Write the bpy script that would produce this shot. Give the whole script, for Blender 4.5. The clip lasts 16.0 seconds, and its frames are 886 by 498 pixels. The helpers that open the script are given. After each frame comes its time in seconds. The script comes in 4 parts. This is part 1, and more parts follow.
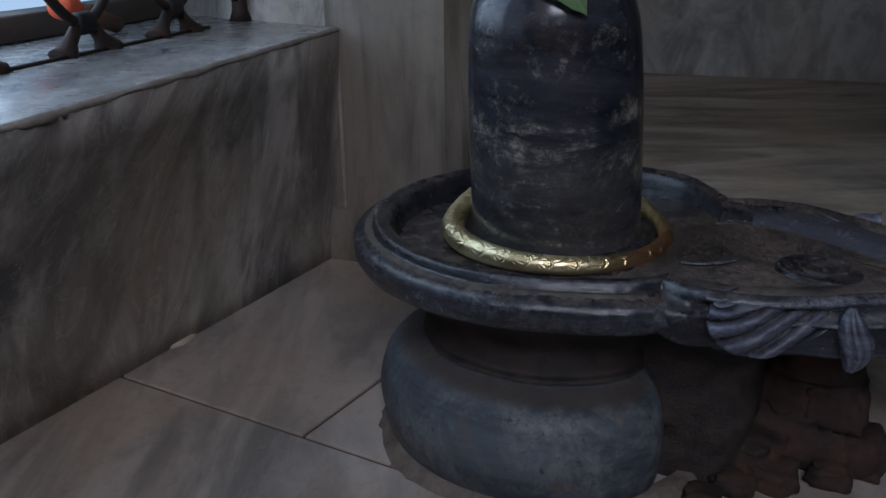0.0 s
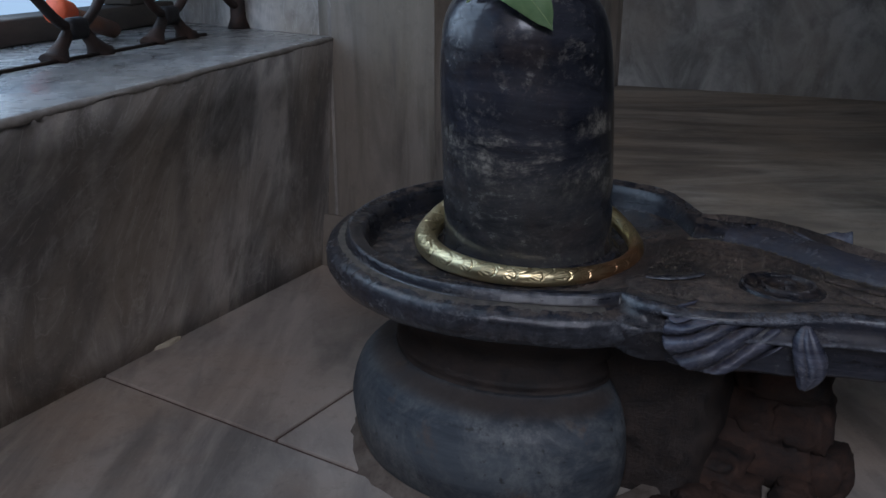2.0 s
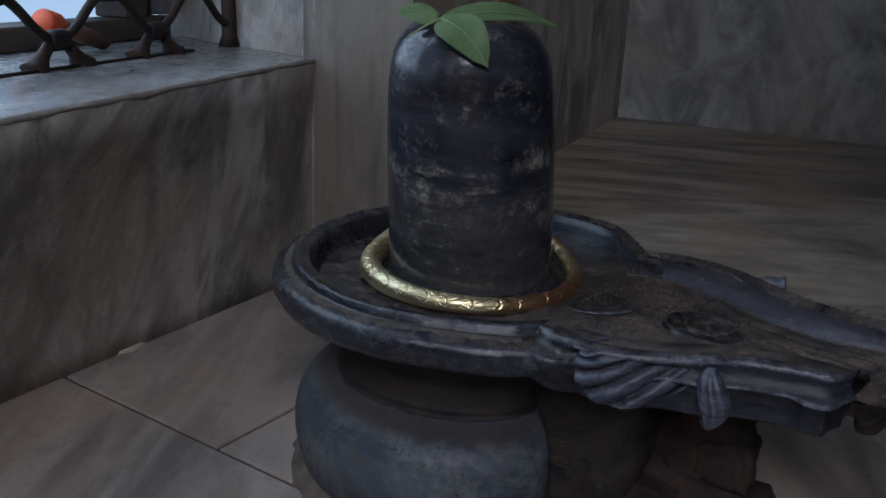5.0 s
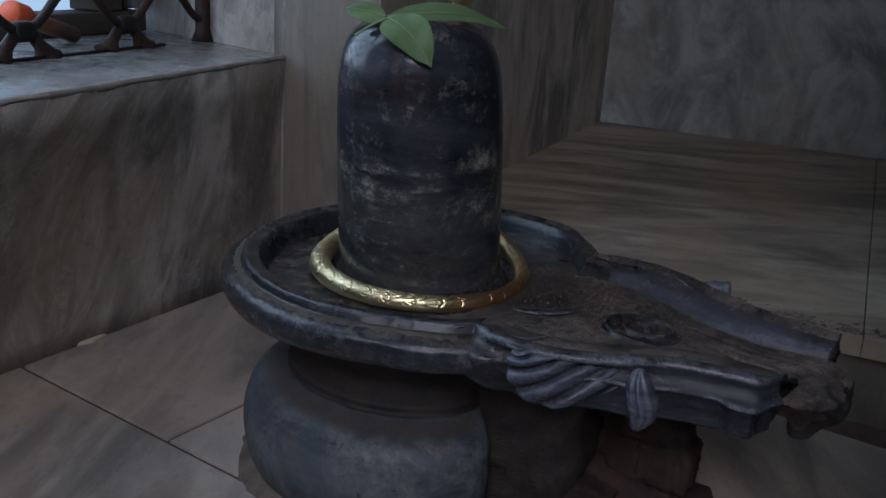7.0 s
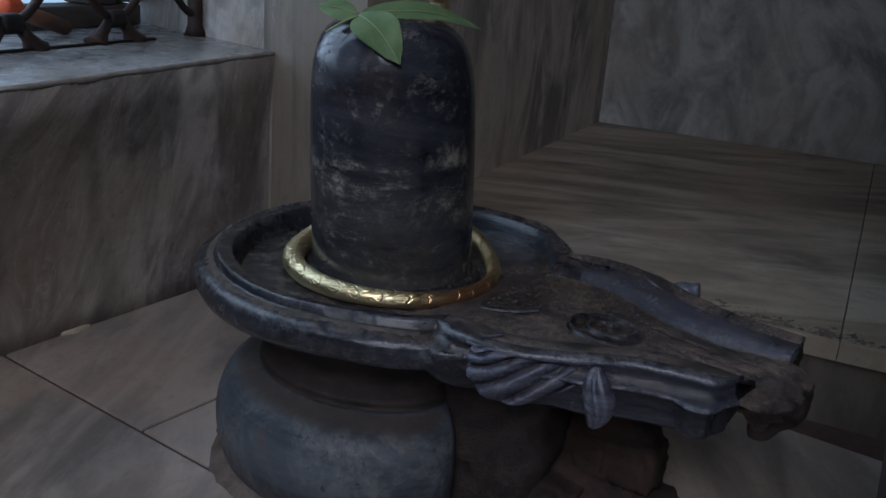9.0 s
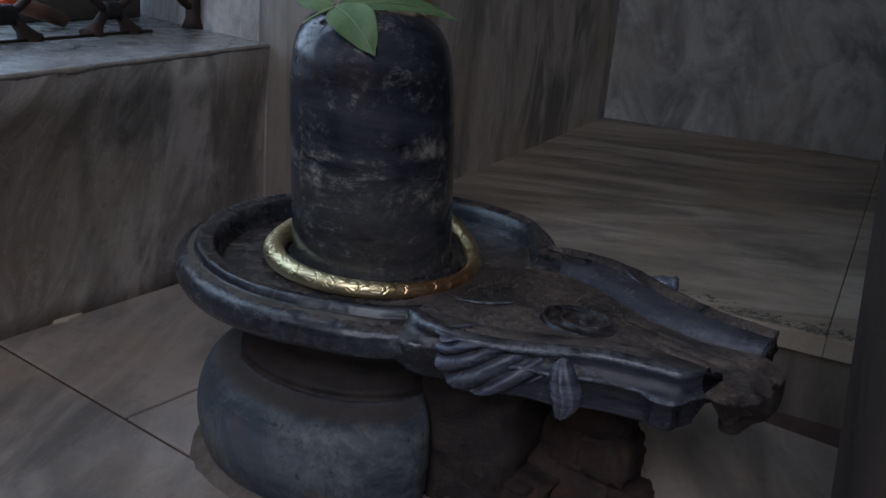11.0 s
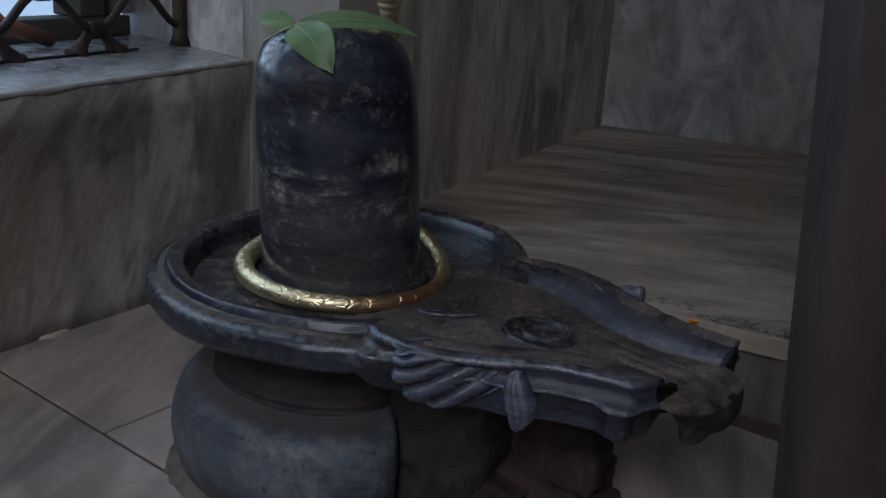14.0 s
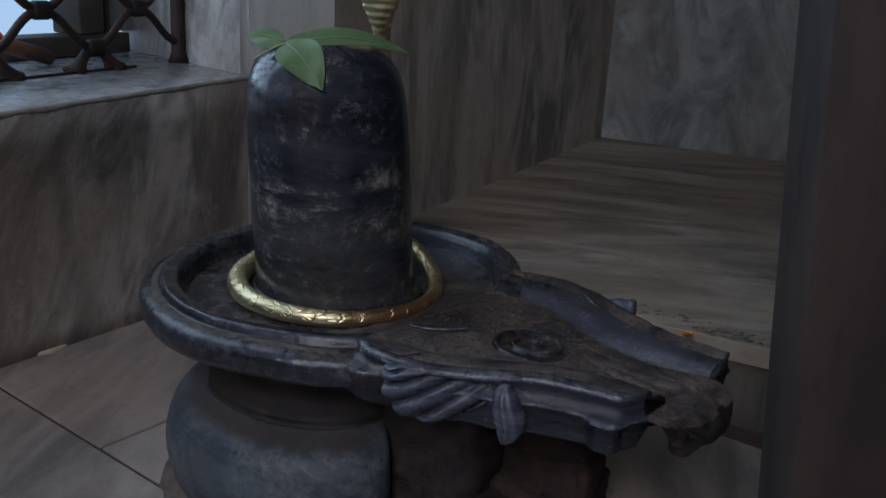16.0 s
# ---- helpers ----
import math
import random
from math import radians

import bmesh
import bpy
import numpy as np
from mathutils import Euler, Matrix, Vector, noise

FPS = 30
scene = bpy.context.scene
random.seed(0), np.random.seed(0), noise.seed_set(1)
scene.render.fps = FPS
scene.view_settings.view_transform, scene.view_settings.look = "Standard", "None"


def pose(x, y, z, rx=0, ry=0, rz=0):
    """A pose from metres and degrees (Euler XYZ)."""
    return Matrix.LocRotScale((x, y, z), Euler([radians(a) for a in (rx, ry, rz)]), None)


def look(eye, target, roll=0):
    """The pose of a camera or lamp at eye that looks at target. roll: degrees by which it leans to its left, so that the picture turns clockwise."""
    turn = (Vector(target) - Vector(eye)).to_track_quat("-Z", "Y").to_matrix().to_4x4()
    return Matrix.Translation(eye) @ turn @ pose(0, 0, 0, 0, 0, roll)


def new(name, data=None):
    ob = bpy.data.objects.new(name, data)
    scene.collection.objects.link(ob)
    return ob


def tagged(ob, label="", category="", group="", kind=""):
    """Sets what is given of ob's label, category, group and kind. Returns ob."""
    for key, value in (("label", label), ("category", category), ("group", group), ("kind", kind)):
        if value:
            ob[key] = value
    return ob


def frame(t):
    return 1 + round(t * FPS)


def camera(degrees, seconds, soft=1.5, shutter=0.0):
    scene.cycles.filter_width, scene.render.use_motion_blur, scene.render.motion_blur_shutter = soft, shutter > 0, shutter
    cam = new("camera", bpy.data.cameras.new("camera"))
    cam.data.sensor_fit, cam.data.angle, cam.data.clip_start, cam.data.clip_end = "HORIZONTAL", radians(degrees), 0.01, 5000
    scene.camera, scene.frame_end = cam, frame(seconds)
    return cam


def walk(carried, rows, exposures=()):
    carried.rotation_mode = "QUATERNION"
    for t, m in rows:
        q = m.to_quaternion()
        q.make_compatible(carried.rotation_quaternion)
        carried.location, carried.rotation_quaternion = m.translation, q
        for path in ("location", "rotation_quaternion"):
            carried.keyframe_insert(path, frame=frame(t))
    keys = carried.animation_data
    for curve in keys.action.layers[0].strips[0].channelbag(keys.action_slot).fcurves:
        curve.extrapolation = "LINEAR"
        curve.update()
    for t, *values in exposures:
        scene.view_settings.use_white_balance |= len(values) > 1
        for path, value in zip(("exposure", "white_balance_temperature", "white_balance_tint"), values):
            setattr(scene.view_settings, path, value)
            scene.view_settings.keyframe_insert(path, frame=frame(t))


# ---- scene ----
cam = camera(52.5, 16.0)
PATH = [
    (0, (-0.004, -0.065, 0.568), (-0.004, 1.821, -0.099), -0.8),
    (0.5, (0.005, -0.066, 0.569), (-0.017, 1.82, -0.094), -0.5),
    (1, (0.019, -0.069, 0.572), (-0.027, 1.818, -0.09), -0.6),
    (1.5, (0.032, -0.072, 0.571), (-0.019, 1.817, -0.084), -0.3),
    (2, (0.05, -0.074, 0.571), (0.007, 1.818, -0.076), 0.1),
    (2.5, (0.066, -0.076, 0.573), (0.029, 1.818, -0.068), 0.5),
    (3, (0.081, -0.078, 0.577), (0.043, 1.818, -0.056), 0.9),
    (3.5, (0.094, -0.082, 0.58), (0.046, 1.818, -0.043), 1.3),
    (5.8, (0.166, -0.099, 0.591), (0.07, 1.806, -0.01), 3.2),
    (6, (0.172, -0.098, 0.589), (0.083, 1.808, -0.01), 3.3),
    (6.5, (0.185, -0.1, 0.591), (0.101, 1.805, -0.013), 3.7),
    (7, (0.197, -0.101, 0.591), (0.112, 1.804, -0.014), 4.0),
    (7.5, (0.207, -0.102, 0.591), (0.118, 1.802, -0.015), 4.3),
    (8, (0.218, -0.103, 0.592), (0.125, 1.801, -0.015), 4.5),
    (8.5, (0.229, -0.105, 0.593), (0.132, 1.797, -0.016), 4.7),
    (9, (0.242, -0.105, 0.595), (0.135, 1.796, -0.015), 4.8),
    (11.5, (0.298, -0.107, 0.595), (0.148, 1.787, -0.03), 5.1),
    (12, (0.31, -0.107, 0.596), (0.155, 1.785, -0.031), 5.2),
    (12.5, (0.319, -0.107, 0.597), (0.163, 1.785, -0.032), 5.0),
    (13, (0.327, -0.108, 0.601), (0.169, 1.783, -0.031), 4.7),
    (13.5, (0.335, -0.107, 0.604), (0.166, 1.786, -0.017), 4.4),
    (14, (0.344, -0.107, 0.607), (0.162, 1.79, 0.0), 3.8),
    (14.5, (0.35, -0.108, 0.608), (0.162, 1.791, 0.009), 3.4),
    (15, (0.354, -0.109, 0.61), (0.163, 1.791, 0.017), 3.2),
    (15.5, (0.358, -0.11, 0.61), (0.162, 1.792, 0.023), 3.3),
    (16, (0.361, -0.11, 0.612), (0.163, 1.793, 0.03), 3.3),
]
walk(cam, [(t, look(eye, target, roll)) for t, eye, target, roll in PATH], exposures=[(0, 0.0), (16, 0.0)])

# ---- light ----
world = bpy.data.worlds.new("sky")
scene.world = world
world.use_nodes = True
wn = world.node_tree.nodes
sky = wn.new("ShaderNodeTexSky")
sky.sky_type, sky.sun_disc = "NISHITA", False
sky.sun_elevation, sky.sun_rotation = radians(38), radians(150)
world.node_tree.links.new(sky.outputs["Color"], wn["Background"].inputs["Color"])
wn["Background"].inputs["Strength"].default_value = 0.15


def area_lamp(name, eye, target, width, height, watts, colour):
    data = bpy.data.lights.new(name, "AREA")
    data.shape, data.size, data.size_y, data.energy, data.color = "RECTANGLE", width, height, watts, colour
    ob = new(name, data)
    ob.matrix_world = look(eye, target)
    return ob


WINDOW_WATTS, OPENING_WATTS = 7.0, 28.5

# ---- materials ----


class Nodes:
    """A short way to wire up one node material."""

    def __init__(self, name):
        self.mat = bpy.data.materials.new(name)
        self.mat.use_nodes = True
        self.tree = self.mat.node_tree
        self.bsdf = self.tree.nodes["Principled BSDF"]
        self.coord = self.add("ShaderNodeTexCoord").outputs["Object"]

    def add(self, kind, **inputs):
        node = self.tree.nodes.new(kind)
        for key, value in inputs.items():
            socket = node.inputs[key.replace("_", " ")]
            if isinstance(value, bpy.types.NodeSocket):
                self.tree.links.new(value, socket)
            else:
                socket.default_value = value
        return node

    def mapped(self, rotation=(0, 0, 0), scale=(1, 1, 1), location=(0, 0, 0)):
        return self.add("ShaderNodeMapping", Vector=self.coord, Rotation=[radians(a) for a in rotation], Scale=scale, Location=location).outputs[0]

    def noise(self, vector, scale, detail=6.0, rough=0.6, distortion=0.0):
        return self.add("ShaderNodeTexNoise", Vector=vector, Scale=scale, Detail=detail, Roughness=rough, Distortion=distortion).outputs["Fac"]

    def ramp(self, fac, stops):
        node = self.tree.nodes.new("ShaderNodeValToRGB")
        self.tree.links.new(fac, node.inputs[0])
        while len(node.color_ramp.elements) < len(stops):
            node.color_ramp.elements.new(0.5)
        for element, (place, colour) in zip(node.color_ramp.elements, stops):
            element.position = place
            element.color = (*colour, 1) if isinstance(colour, tuple) else (colour, colour, colour, 1)
        return node.outputs[0]

    def mix(self, fac, a, b, mode="MIX"):
        node = self.tree.nodes.new("ShaderNodeMix")
        node.data_type, node.blend_type = "RGBA", mode
        for socket, value in ((node.inputs[0], fac), (node.inputs[6], a), (node.inputs[7], b)):
            if isinstance(value, bpy.types.NodeSocket):
                self.tree.links.new(value, socket)
            else:
                socket.default_value = (*value, 1) if isinstance(value, tuple) else value
        return node.outputs[2]

    def math(self, operation, a, b=0.5):
        node = self.tree.nodes.new("ShaderNodeMath")
        node.operation = operation
        for socket, value in ((node.inputs[0], a), (node.inputs[1], b)):
            if isinstance(value, bpy.types.NodeSocket):
                self.tree.links.new(value, socket)
            else:
                socket.default_value = value
        return node.outputs[0]

    def done(self, colour, rough, height=None, strength=0.3, distance=0.002, metal=0.0, specular=0.5):
        for name, value in (("Base Color", colour), ("Roughness", rough), ("Metallic", metal), ("Specular IOR Level", specular)):
            socket = self.bsdf.inputs[name]
            if isinstance(value, bpy.types.NodeSocket):
                self.tree.links.new(value, socket)
            else:
                socket.default_value = (*value, 1) if isinstance(value, tuple) else value
        if height is not None:
            bump = self.add("ShaderNodeBump", Strength=strength, Distance=distance, Height=height)
            self.tree.links.new(bump.outputs[0], self.bsdf.inputs["Normal"])
        return self.mat


def marble(name, rotation, stretch, light, dark, warm, rough, vein=0.5, grime=0.35, lines=0.55, soft=False, varied=False):
    """Veined grey marble; the veins run along the axis that the stretch draws out."""
    m = Nodes(name)
    along = m.mapped(rotation, stretch)
    flow = m.noise(along, 4.2, 6.0 if soft else 9.0, 0.62 if soft else 0.66, 1.4)
    fine = m.noise(along, 7.0 if soft else 15.0, 5.0 if soft else 10.0, 0.58 if soft else 0.7, 1.0)
    broad = m.noise(m.coord, 2.6, 5.0, 0.6)
    base = m.mix(m.ramp(flow, [(0.40, 0.0), (0.57, 1.0)]), dark, light)
    base = m.mix(m.ramp(fine, [(0.46, 0.0), (0.62, vein)]), base, dark)
    base = m.mix(m.ramp(broad, [(0.44, 0.0), (0.66, 0.7)]), base, warm)
    if varied:
        each = m.add("ShaderNodeObjectInfo").outputs["Random"]
        base = m.mix(m.ramp(each, [(0.1, 0.45), (0.5, 0.0)]), base, (0.33, 0.37, 0.40))
        base = m.mix(m.ramp(each, [(0.5, 0.0), (0.9, 0.4)]), base, (0.44, 0.35, 0.29))
    thin = m.ramp(m.noise(along, 7.0, 6.0, 0.55, 1.8), [(0.485, 0.0), (0.5, lines), (0.515, 0.0)])
    base = m.mix(thin, base, tuple(min(1, 1.45 * c) for c in light))
    streak = m.ramp(m.noise(m.mapped(rotation, tuple(2.2 * c for c in stretch), (3, 7, 1)), 9.0 if not soft else 3.4, 7.0 if not soft else 4.0, 0.7 if not soft else 0.55, 0.6), [(0.54, 0.0), (0.68, 0.75 if not soft else 0.5)])
    base = m.mix(streak, base, tuple(0.5 * c for c in dark))
    spots = m.math("MULTIPLY", m.ramp(m.noise(m.coord, 42.0, 8.0, 0.8), [(0.52, 0.0), (0.7, grime)]), m.ramp(broad, [(0.35, 0.3), (0.6, 1.0)]))
    base = m.mix(spots, base, (0.05, 0.042, 0.035))
    specks = m.ramp(m.noise(m.coord, 150.0, 5.0, 0.8), [(0.6, 0.0), (0.72, 0.35)])
    base = m.mix(specks, base, tuple(min(1, 1.6 * c) for c in light))
    wear = m.math("MULTIPLY_ADD", m.noise(m.coord, 14.0, 7.0, 0.7), 0.4)
    wear.node.inputs[2].default_value = rough - 0.2
    return m.done(base, wear, m.noise(m.coord, 70.0, 7.0, 0.7), 0.2, 0.002)


wall_marble = marble("wall_marble", (0, 22, 0), (1.25, 1.25, 0.48), (0.53, 0.49, 0.455), (0.13, 0.122, 0.12), (0.34, 0.27, 0.21), 0.55, 0.8, 0.4, 0.18, True)
side_marble = marble("side_wall_marble", (0, 0, 0), (1.3, 1.3, 0.5), (0.60, 0.53, 0.47), (0.22, 0.195, 0.175), (0.42, 0.34, 0.26), 0.55, 0.4, 0.25, 0.05, True)
far_marble = marble("far_wall_marble", (0, 25, 0), (1.2, 1.2, 0.7), (0.45, 0.45, 0.435), (0.2, 0.2, 0.195), (0.32, 0.285, 0.245), 0.55, 0.35, 0.25, 0.05, True)
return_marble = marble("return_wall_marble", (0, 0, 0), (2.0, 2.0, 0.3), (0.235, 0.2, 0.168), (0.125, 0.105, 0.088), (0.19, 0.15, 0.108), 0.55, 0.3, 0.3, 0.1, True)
sill_marble = marble("sill_marble", (0, 0, 14), (1.6, 0.8, 1), (0.5, 0.5, 0.5), (0.25, 0.25, 0.26), (0.4, 0.37, 0.33), 0.27, 0.3, 0.3)
floor_marble = marble("floor_marble", (0, 0, 40), (1.6, 0.4, 1), (0.46, 0.42, 0.385), (0.20, 0.19, 0.185), (0.43, 0.30, 0.21), 0.42, 0.55, 0.35, 0.08, True, True)
platform_marble = marble("platform_marble", (0, 0, 21.8), (0.28, 1.15, 1), (0.55, 0.47, 0.38), (0.22, 0.18, 0.145), (0.48, 0.37, 0.265), 0.5, 0.55, 0.3, 0.08, True)


def basalt(name, tone=1.0, dust=0.5, gloss=0.3, scale=1.0, settle=0.5, edge=0.5, bump=0.62, grey=0.5, belt=False):
    """Black temple stone, oiled and rubbed, with grey ash and brown dust left on it."""
    m = Nodes(name)
    ring = m.mapped((0, 0, 0), (0.4, 0.4, 2.6))
    band = m.noise(ring, 8.0 * scale, 10.0, 0.74, 0.6)
    grain = m.noise(m.coord, 95.0 * scale, 10.0, 0.82)
    patch = m.noise(m.mapped((0, 0, 0), (0.75, 0.75, 1.6)), 15.0 * scale, 10.0, 0.74, 0.5)
    broad = m.noise(m.coord, 6.0 * scale, 6.0, 0.65)
    speck = m.noise(m.coord, 330.0, 5.0, 0.85)
    geometry = m.add("ShaderNodeNewGeometry").outputs
    base = m.mix(m.ramp(band, [(0.4, 0.0), (0.64, 1.0)]), tuple(tone * c for c in (0.006, 0.0072, 0.0125)), tuple(tone * c for c in (0.036, 0.038, 0.05)))
    smear = m.math("MULTIPLY", m.ramp(patch, [(0.48, 0.0), (0.66, 1.0)]), m.ramp(broad, [(0.44, 0.06), (0.6, 1.0)]))
    base = m.mix(m.math("MULTIPLY", smear, grey * dust), base, (0.09, 0.092, 0.1))
    ash = m.math("MULTIPLY", smear, m.ramp(grain, [(0.52, 0.0), (0.6, 1.0)]))
    base = m.mix(m.math("MULTIPLY", ash, dust), base, (0.34, 0.31, 0.27))
    if belt:
        # ash wiped on in a belt round the stone, and thin dust from there down
        up = m.add("ShaderNodeSeparateXYZ", Vector=m.coord).outputs["Z"]
        ragged = m.math("ADD", up, m.math("MULTIPLY", m.noise(m.coord, 11.0, 6.0, 0.7), 0.14))
        haze = m.math("MULTIPLY", m.ramp(ragged, [(0.40, 1.0), (0.46, 0.0)]), m.ramp(patch, [(0.36, 0.15), (0.6, 1.0)]))
        base = m.mix(m.math("MULTIPLY", haze, 0.5), base, (0.082, 0.080, 0.074))
        line = m.math("MULTIPLY", m.ramp(ragged, [(0.395, 0.0), (0.425, 1.0), (0.445, 1.0), (0.47, 0.0)]), m.math("MULTIPLY", m.ramp(patch, [(0.45, 0.0), (0.58, 1.0)]), m.ramp(grain, [(0.45, 0.1), (0.58, 1.0)])))
        base = m.mix(m.math("MULTIPLY", line, 0.55), base, (0.36, 0.33, 0.28))
    brown = m.math("MULTIPLY", m.ramp(m.noise(m.mapped((0, 0, 0), (1, 1, 1), (4, 2, 9)), 9.0 * scale, 8.0, 0.74), [(0.5, 0.0), (0.66, 1.0)]), 0.4 * dust)
    base = m.mix(brown, base, (0.075, 0.052, 0.04))
    facing = m.add("ShaderNodeSeparateXYZ", Vector=geometry["Normal"]).outputs["Z"]
    lying = m.math("MULTIPLY", m.ramp(facing, [(0.6, 0.0), (0.92, 1.0)]), m.ramp(m.noise(m.coord, 55.0, 9.0, 0.8), [(0.46, 0.0), (0.6, 1.0)]))
    base = m.mix(m.math("MULTIPLY", lying, settle), base, (0.2, 0.148, 0.112))
    worn = m.math("MULTIPLY", m.ramp(geometry["Pointiness"], [(0.525, 0.0), (0.58, 1.0)]), m.math("MULTIPLY", m.ramp(grain, [(0.42, 0.1), (0.56, 1.0)]), m.ramp(patch, [(0.4, 0.15), (0.56, 1.0)])))
    base = m.mix(m.math("MULTIPLY", worn, edge), base, (0.2, 0.215, 0.25))
    # dark brown mixed in wherever the surface turns inward
    browned = m.math("MULTIPLY", m.ramp(geometry["Pointiness"], [(0.42, 1.0), (0.485, 0.0)]), 0.7)
    base = m.mix(browned, base, (0.05, 0.038, 0.03))
    base = m.mix(m.ramp(speck, [(0.63, 0.0), (0.69, 0.55)]), base, (0.24, 0.225, 0.21))
    rough = m.math("MULTIPLY_ADD", m.math("ADD", smear, m.math("MULTIPLY", grain, 0.8)), 0.3)
    rough.node.inputs[2].default_value = gloss - 0.06
    height = m.math("ADD", m.math("ADD", m.math("MULTIPLY", grain, 0.45), m.math("MULTIPLY", speck, 0.15)), m.noise(ring, 20.0, 5.0, 0.6))
    return m.done(base, rough, height, bump, 0.0024, 0.0, 0.5)


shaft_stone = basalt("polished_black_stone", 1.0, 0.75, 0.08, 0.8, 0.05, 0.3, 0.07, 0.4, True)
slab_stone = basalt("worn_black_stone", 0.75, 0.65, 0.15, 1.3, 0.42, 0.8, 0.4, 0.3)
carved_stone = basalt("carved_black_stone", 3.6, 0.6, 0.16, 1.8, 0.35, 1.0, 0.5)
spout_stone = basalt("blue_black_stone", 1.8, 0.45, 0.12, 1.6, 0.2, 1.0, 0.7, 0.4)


def foot_stone():
    """Blue-grey weathered stone, streaked level, pitted, with brown dust lying on its shoulder."""
    m = Nodes("weathered_foot_stone")
    level = m.noise(m.mapped((0, 0, 0), (0.45, 0.45, 2.4)), 9.0, 8.0, 0.7, 0.5)
    blot = m.noise(m.coord, 13.0, 8.0, 0.72, 0.6)
    grain = m.noise(m.coord, 110.0, 8.0, 0.8)
    pits = m.noise(m.coord, 75.0, 4.0, 0.6)
    base = m.mix(m.ramp(level, [(0.38, 0.0), (0.62, 1.0)]), (0.020, 0.027, 0.040), (0.078, 0.094, 0.112))
    chalk = m.math("MULTIPLY", m.ramp(blot, [(0.43, 0.0), (0.58, 1.0)]), m.ramp(grain, [(0.4, 0.25), (0.6, 1.0)]))
    base = m.mix(m.math("MULTIPLY", chalk, 0.7), base, (0.19, 0.2, 0.2))
    base = m.mix(m.ramp(pits, [(0.3, 0.75), (0.38, 0.0)]), base, (0.02, 0.018, 0.017))
    facing = m.add("ShaderNodeSeparateXYZ", Vector=m.add("ShaderNodeNewGeometry").outputs["Normal"]).outputs["Z"]
    lying = m.math("MULTIPLY", m.ramp(facing, [(0.76, 0.0), (0.95, 1.0)]), m.ramp(blot, [(0.3, 0.55), (0.5, 0.95)]))
    base = m.mix(lying, base, (0.062, 0.045, 0.036))
    rust = m.math("MULTIPLY", m.ramp(m.noise(m.mapped((0, 0, 0), (1, 1, 1), (5, 1, 2)), 16.0, 6.0, 0.7), [(0.6, 0.0), (0.7, 1.0)]), 0.5)
    base = m.mix(rust, base, (0.14, 0.085, 0.05))
    height = m.math("ADD", m.math("ADD", m.math("MULTIPLY", grain, 0.5), m.math("MULTIPLY", pits, 0.8)), blot)
    return m.done(base, m.ramp(level, [(0.35, 0.46), (0.65, 0.7)]), height, 0.45, 0.002)


base_stone = foot_stone()


def gritty(name):
    """Channel bed: black stone under a film of dried brown offerings."""
    m = Nodes(name)
    film = m.noise(m.coord, 13.0, 9.0, 0.74, 0.4)
    grit = m.noise(m.coord, 210.0, 5.0, 0.85)
    clot = m.noise(m.coord, 85.0, 7.0, 0.8)
    base = m.mix(m.ramp(film, [(0.4, 0.0), (0.62, 1.0)]), (0.034, 0.029, 0.031), (0.225, 0.165, 0.135))
    base = m.mix(m.ramp(clot, [(0.48, 0.0), (0.6, 0.8)]), base, (0.016, 0.013, 0.012))
    base = m.mix(m.math("MULTIPLY", m.ramp(grit, [(0.55, 0.0), (0.63, 1.0)]), m.ramp(film, [(0.36, 0.3), (0.56, 1.0)])), base, (0.32, 0.26, 0.2))
    return m.done(base, m.ramp(film, [(0.36, 0.24), (0.64, 0.8)]), m.math("ADD", m.math("ADD", grit, clot), film), 1.0, 0.003)


bed_stone = gritty("channel_bed")


def plain(name, a, b, rough, scale=30.0, metal=0.0, strength=0.3, stretch=(1, 1, 1)):
    m = Nodes(name)
    v = m.mapped((0, 0, 0), stretch)
    big, small = m.noise(v, scale, 7.0, 0.7, 0.4), m.noise(v, scale * 6, 5.0, 0.7)
    base = m.mix(m.ramp(big, [(0.34, 0.0), (0.66, 1.0)]), a, b)
    base = m.mix(m.ramp(small, [(0.55, 0.0), (0.75, 0.5)]), base, tuple(0.4 * c for c in a))
    return m.done(base, m.ramp(big, [(0.3, max(0.05, rough - 0.12)), (0.7, min(1, rough + 0.15))]), small, strength, 0.002, metal)


def brass_material():
    """Pale worn brass with dark tarnish left in the engraving and an orange patch."""
    m = Nodes("worn_brass")
    hollow = m.ramp(m.add("ShaderNodeNewGeometry").outputs["Pointiness"], [(0.44, 1.0), (0.505, 0.0)])
    patch = m.noise(m.coord, 30.0, 7.0, 0.7, 0.4)
    base = m.mix(m.ramp(patch, [(0.35, 0.0), (0.65, 1.0)]), (0.72, 0.57, 0.31), (0.9, 0.77, 0.48))
    base = m.mix(m.math("MULTIPLY", hollow, 0.8), base, (0.2, 0.13, 0.05))
    # orange patch round one point of the ring, fading outward
    away = m.add("ShaderNodeVectorMath", Vector=m.coord)
    away.operation = "DISTANCE"
    away.inputs[1].default_value = (0.092, -0.075, 0.01)
    orange_patch = m.math("MULTIPLY", m.ramp(m.math("ADD", away.outputs["Value"], m.math("MULTIPLY", m.noise(m.coord, 40.0, 5.0), 0.06)), [(0.055, 1.0), (0.11, 0.0)]), 0.75)
    base = m.mix(orange_patch, base, (0.78, 0.36, 0.18))
    return m.done(base, m.ramp(patch, [(0.3, 0.3), (0.7, 0.46)]), m.noise(m.coord, 220.0, 4.0), 0.1, 0.001, 1.0)


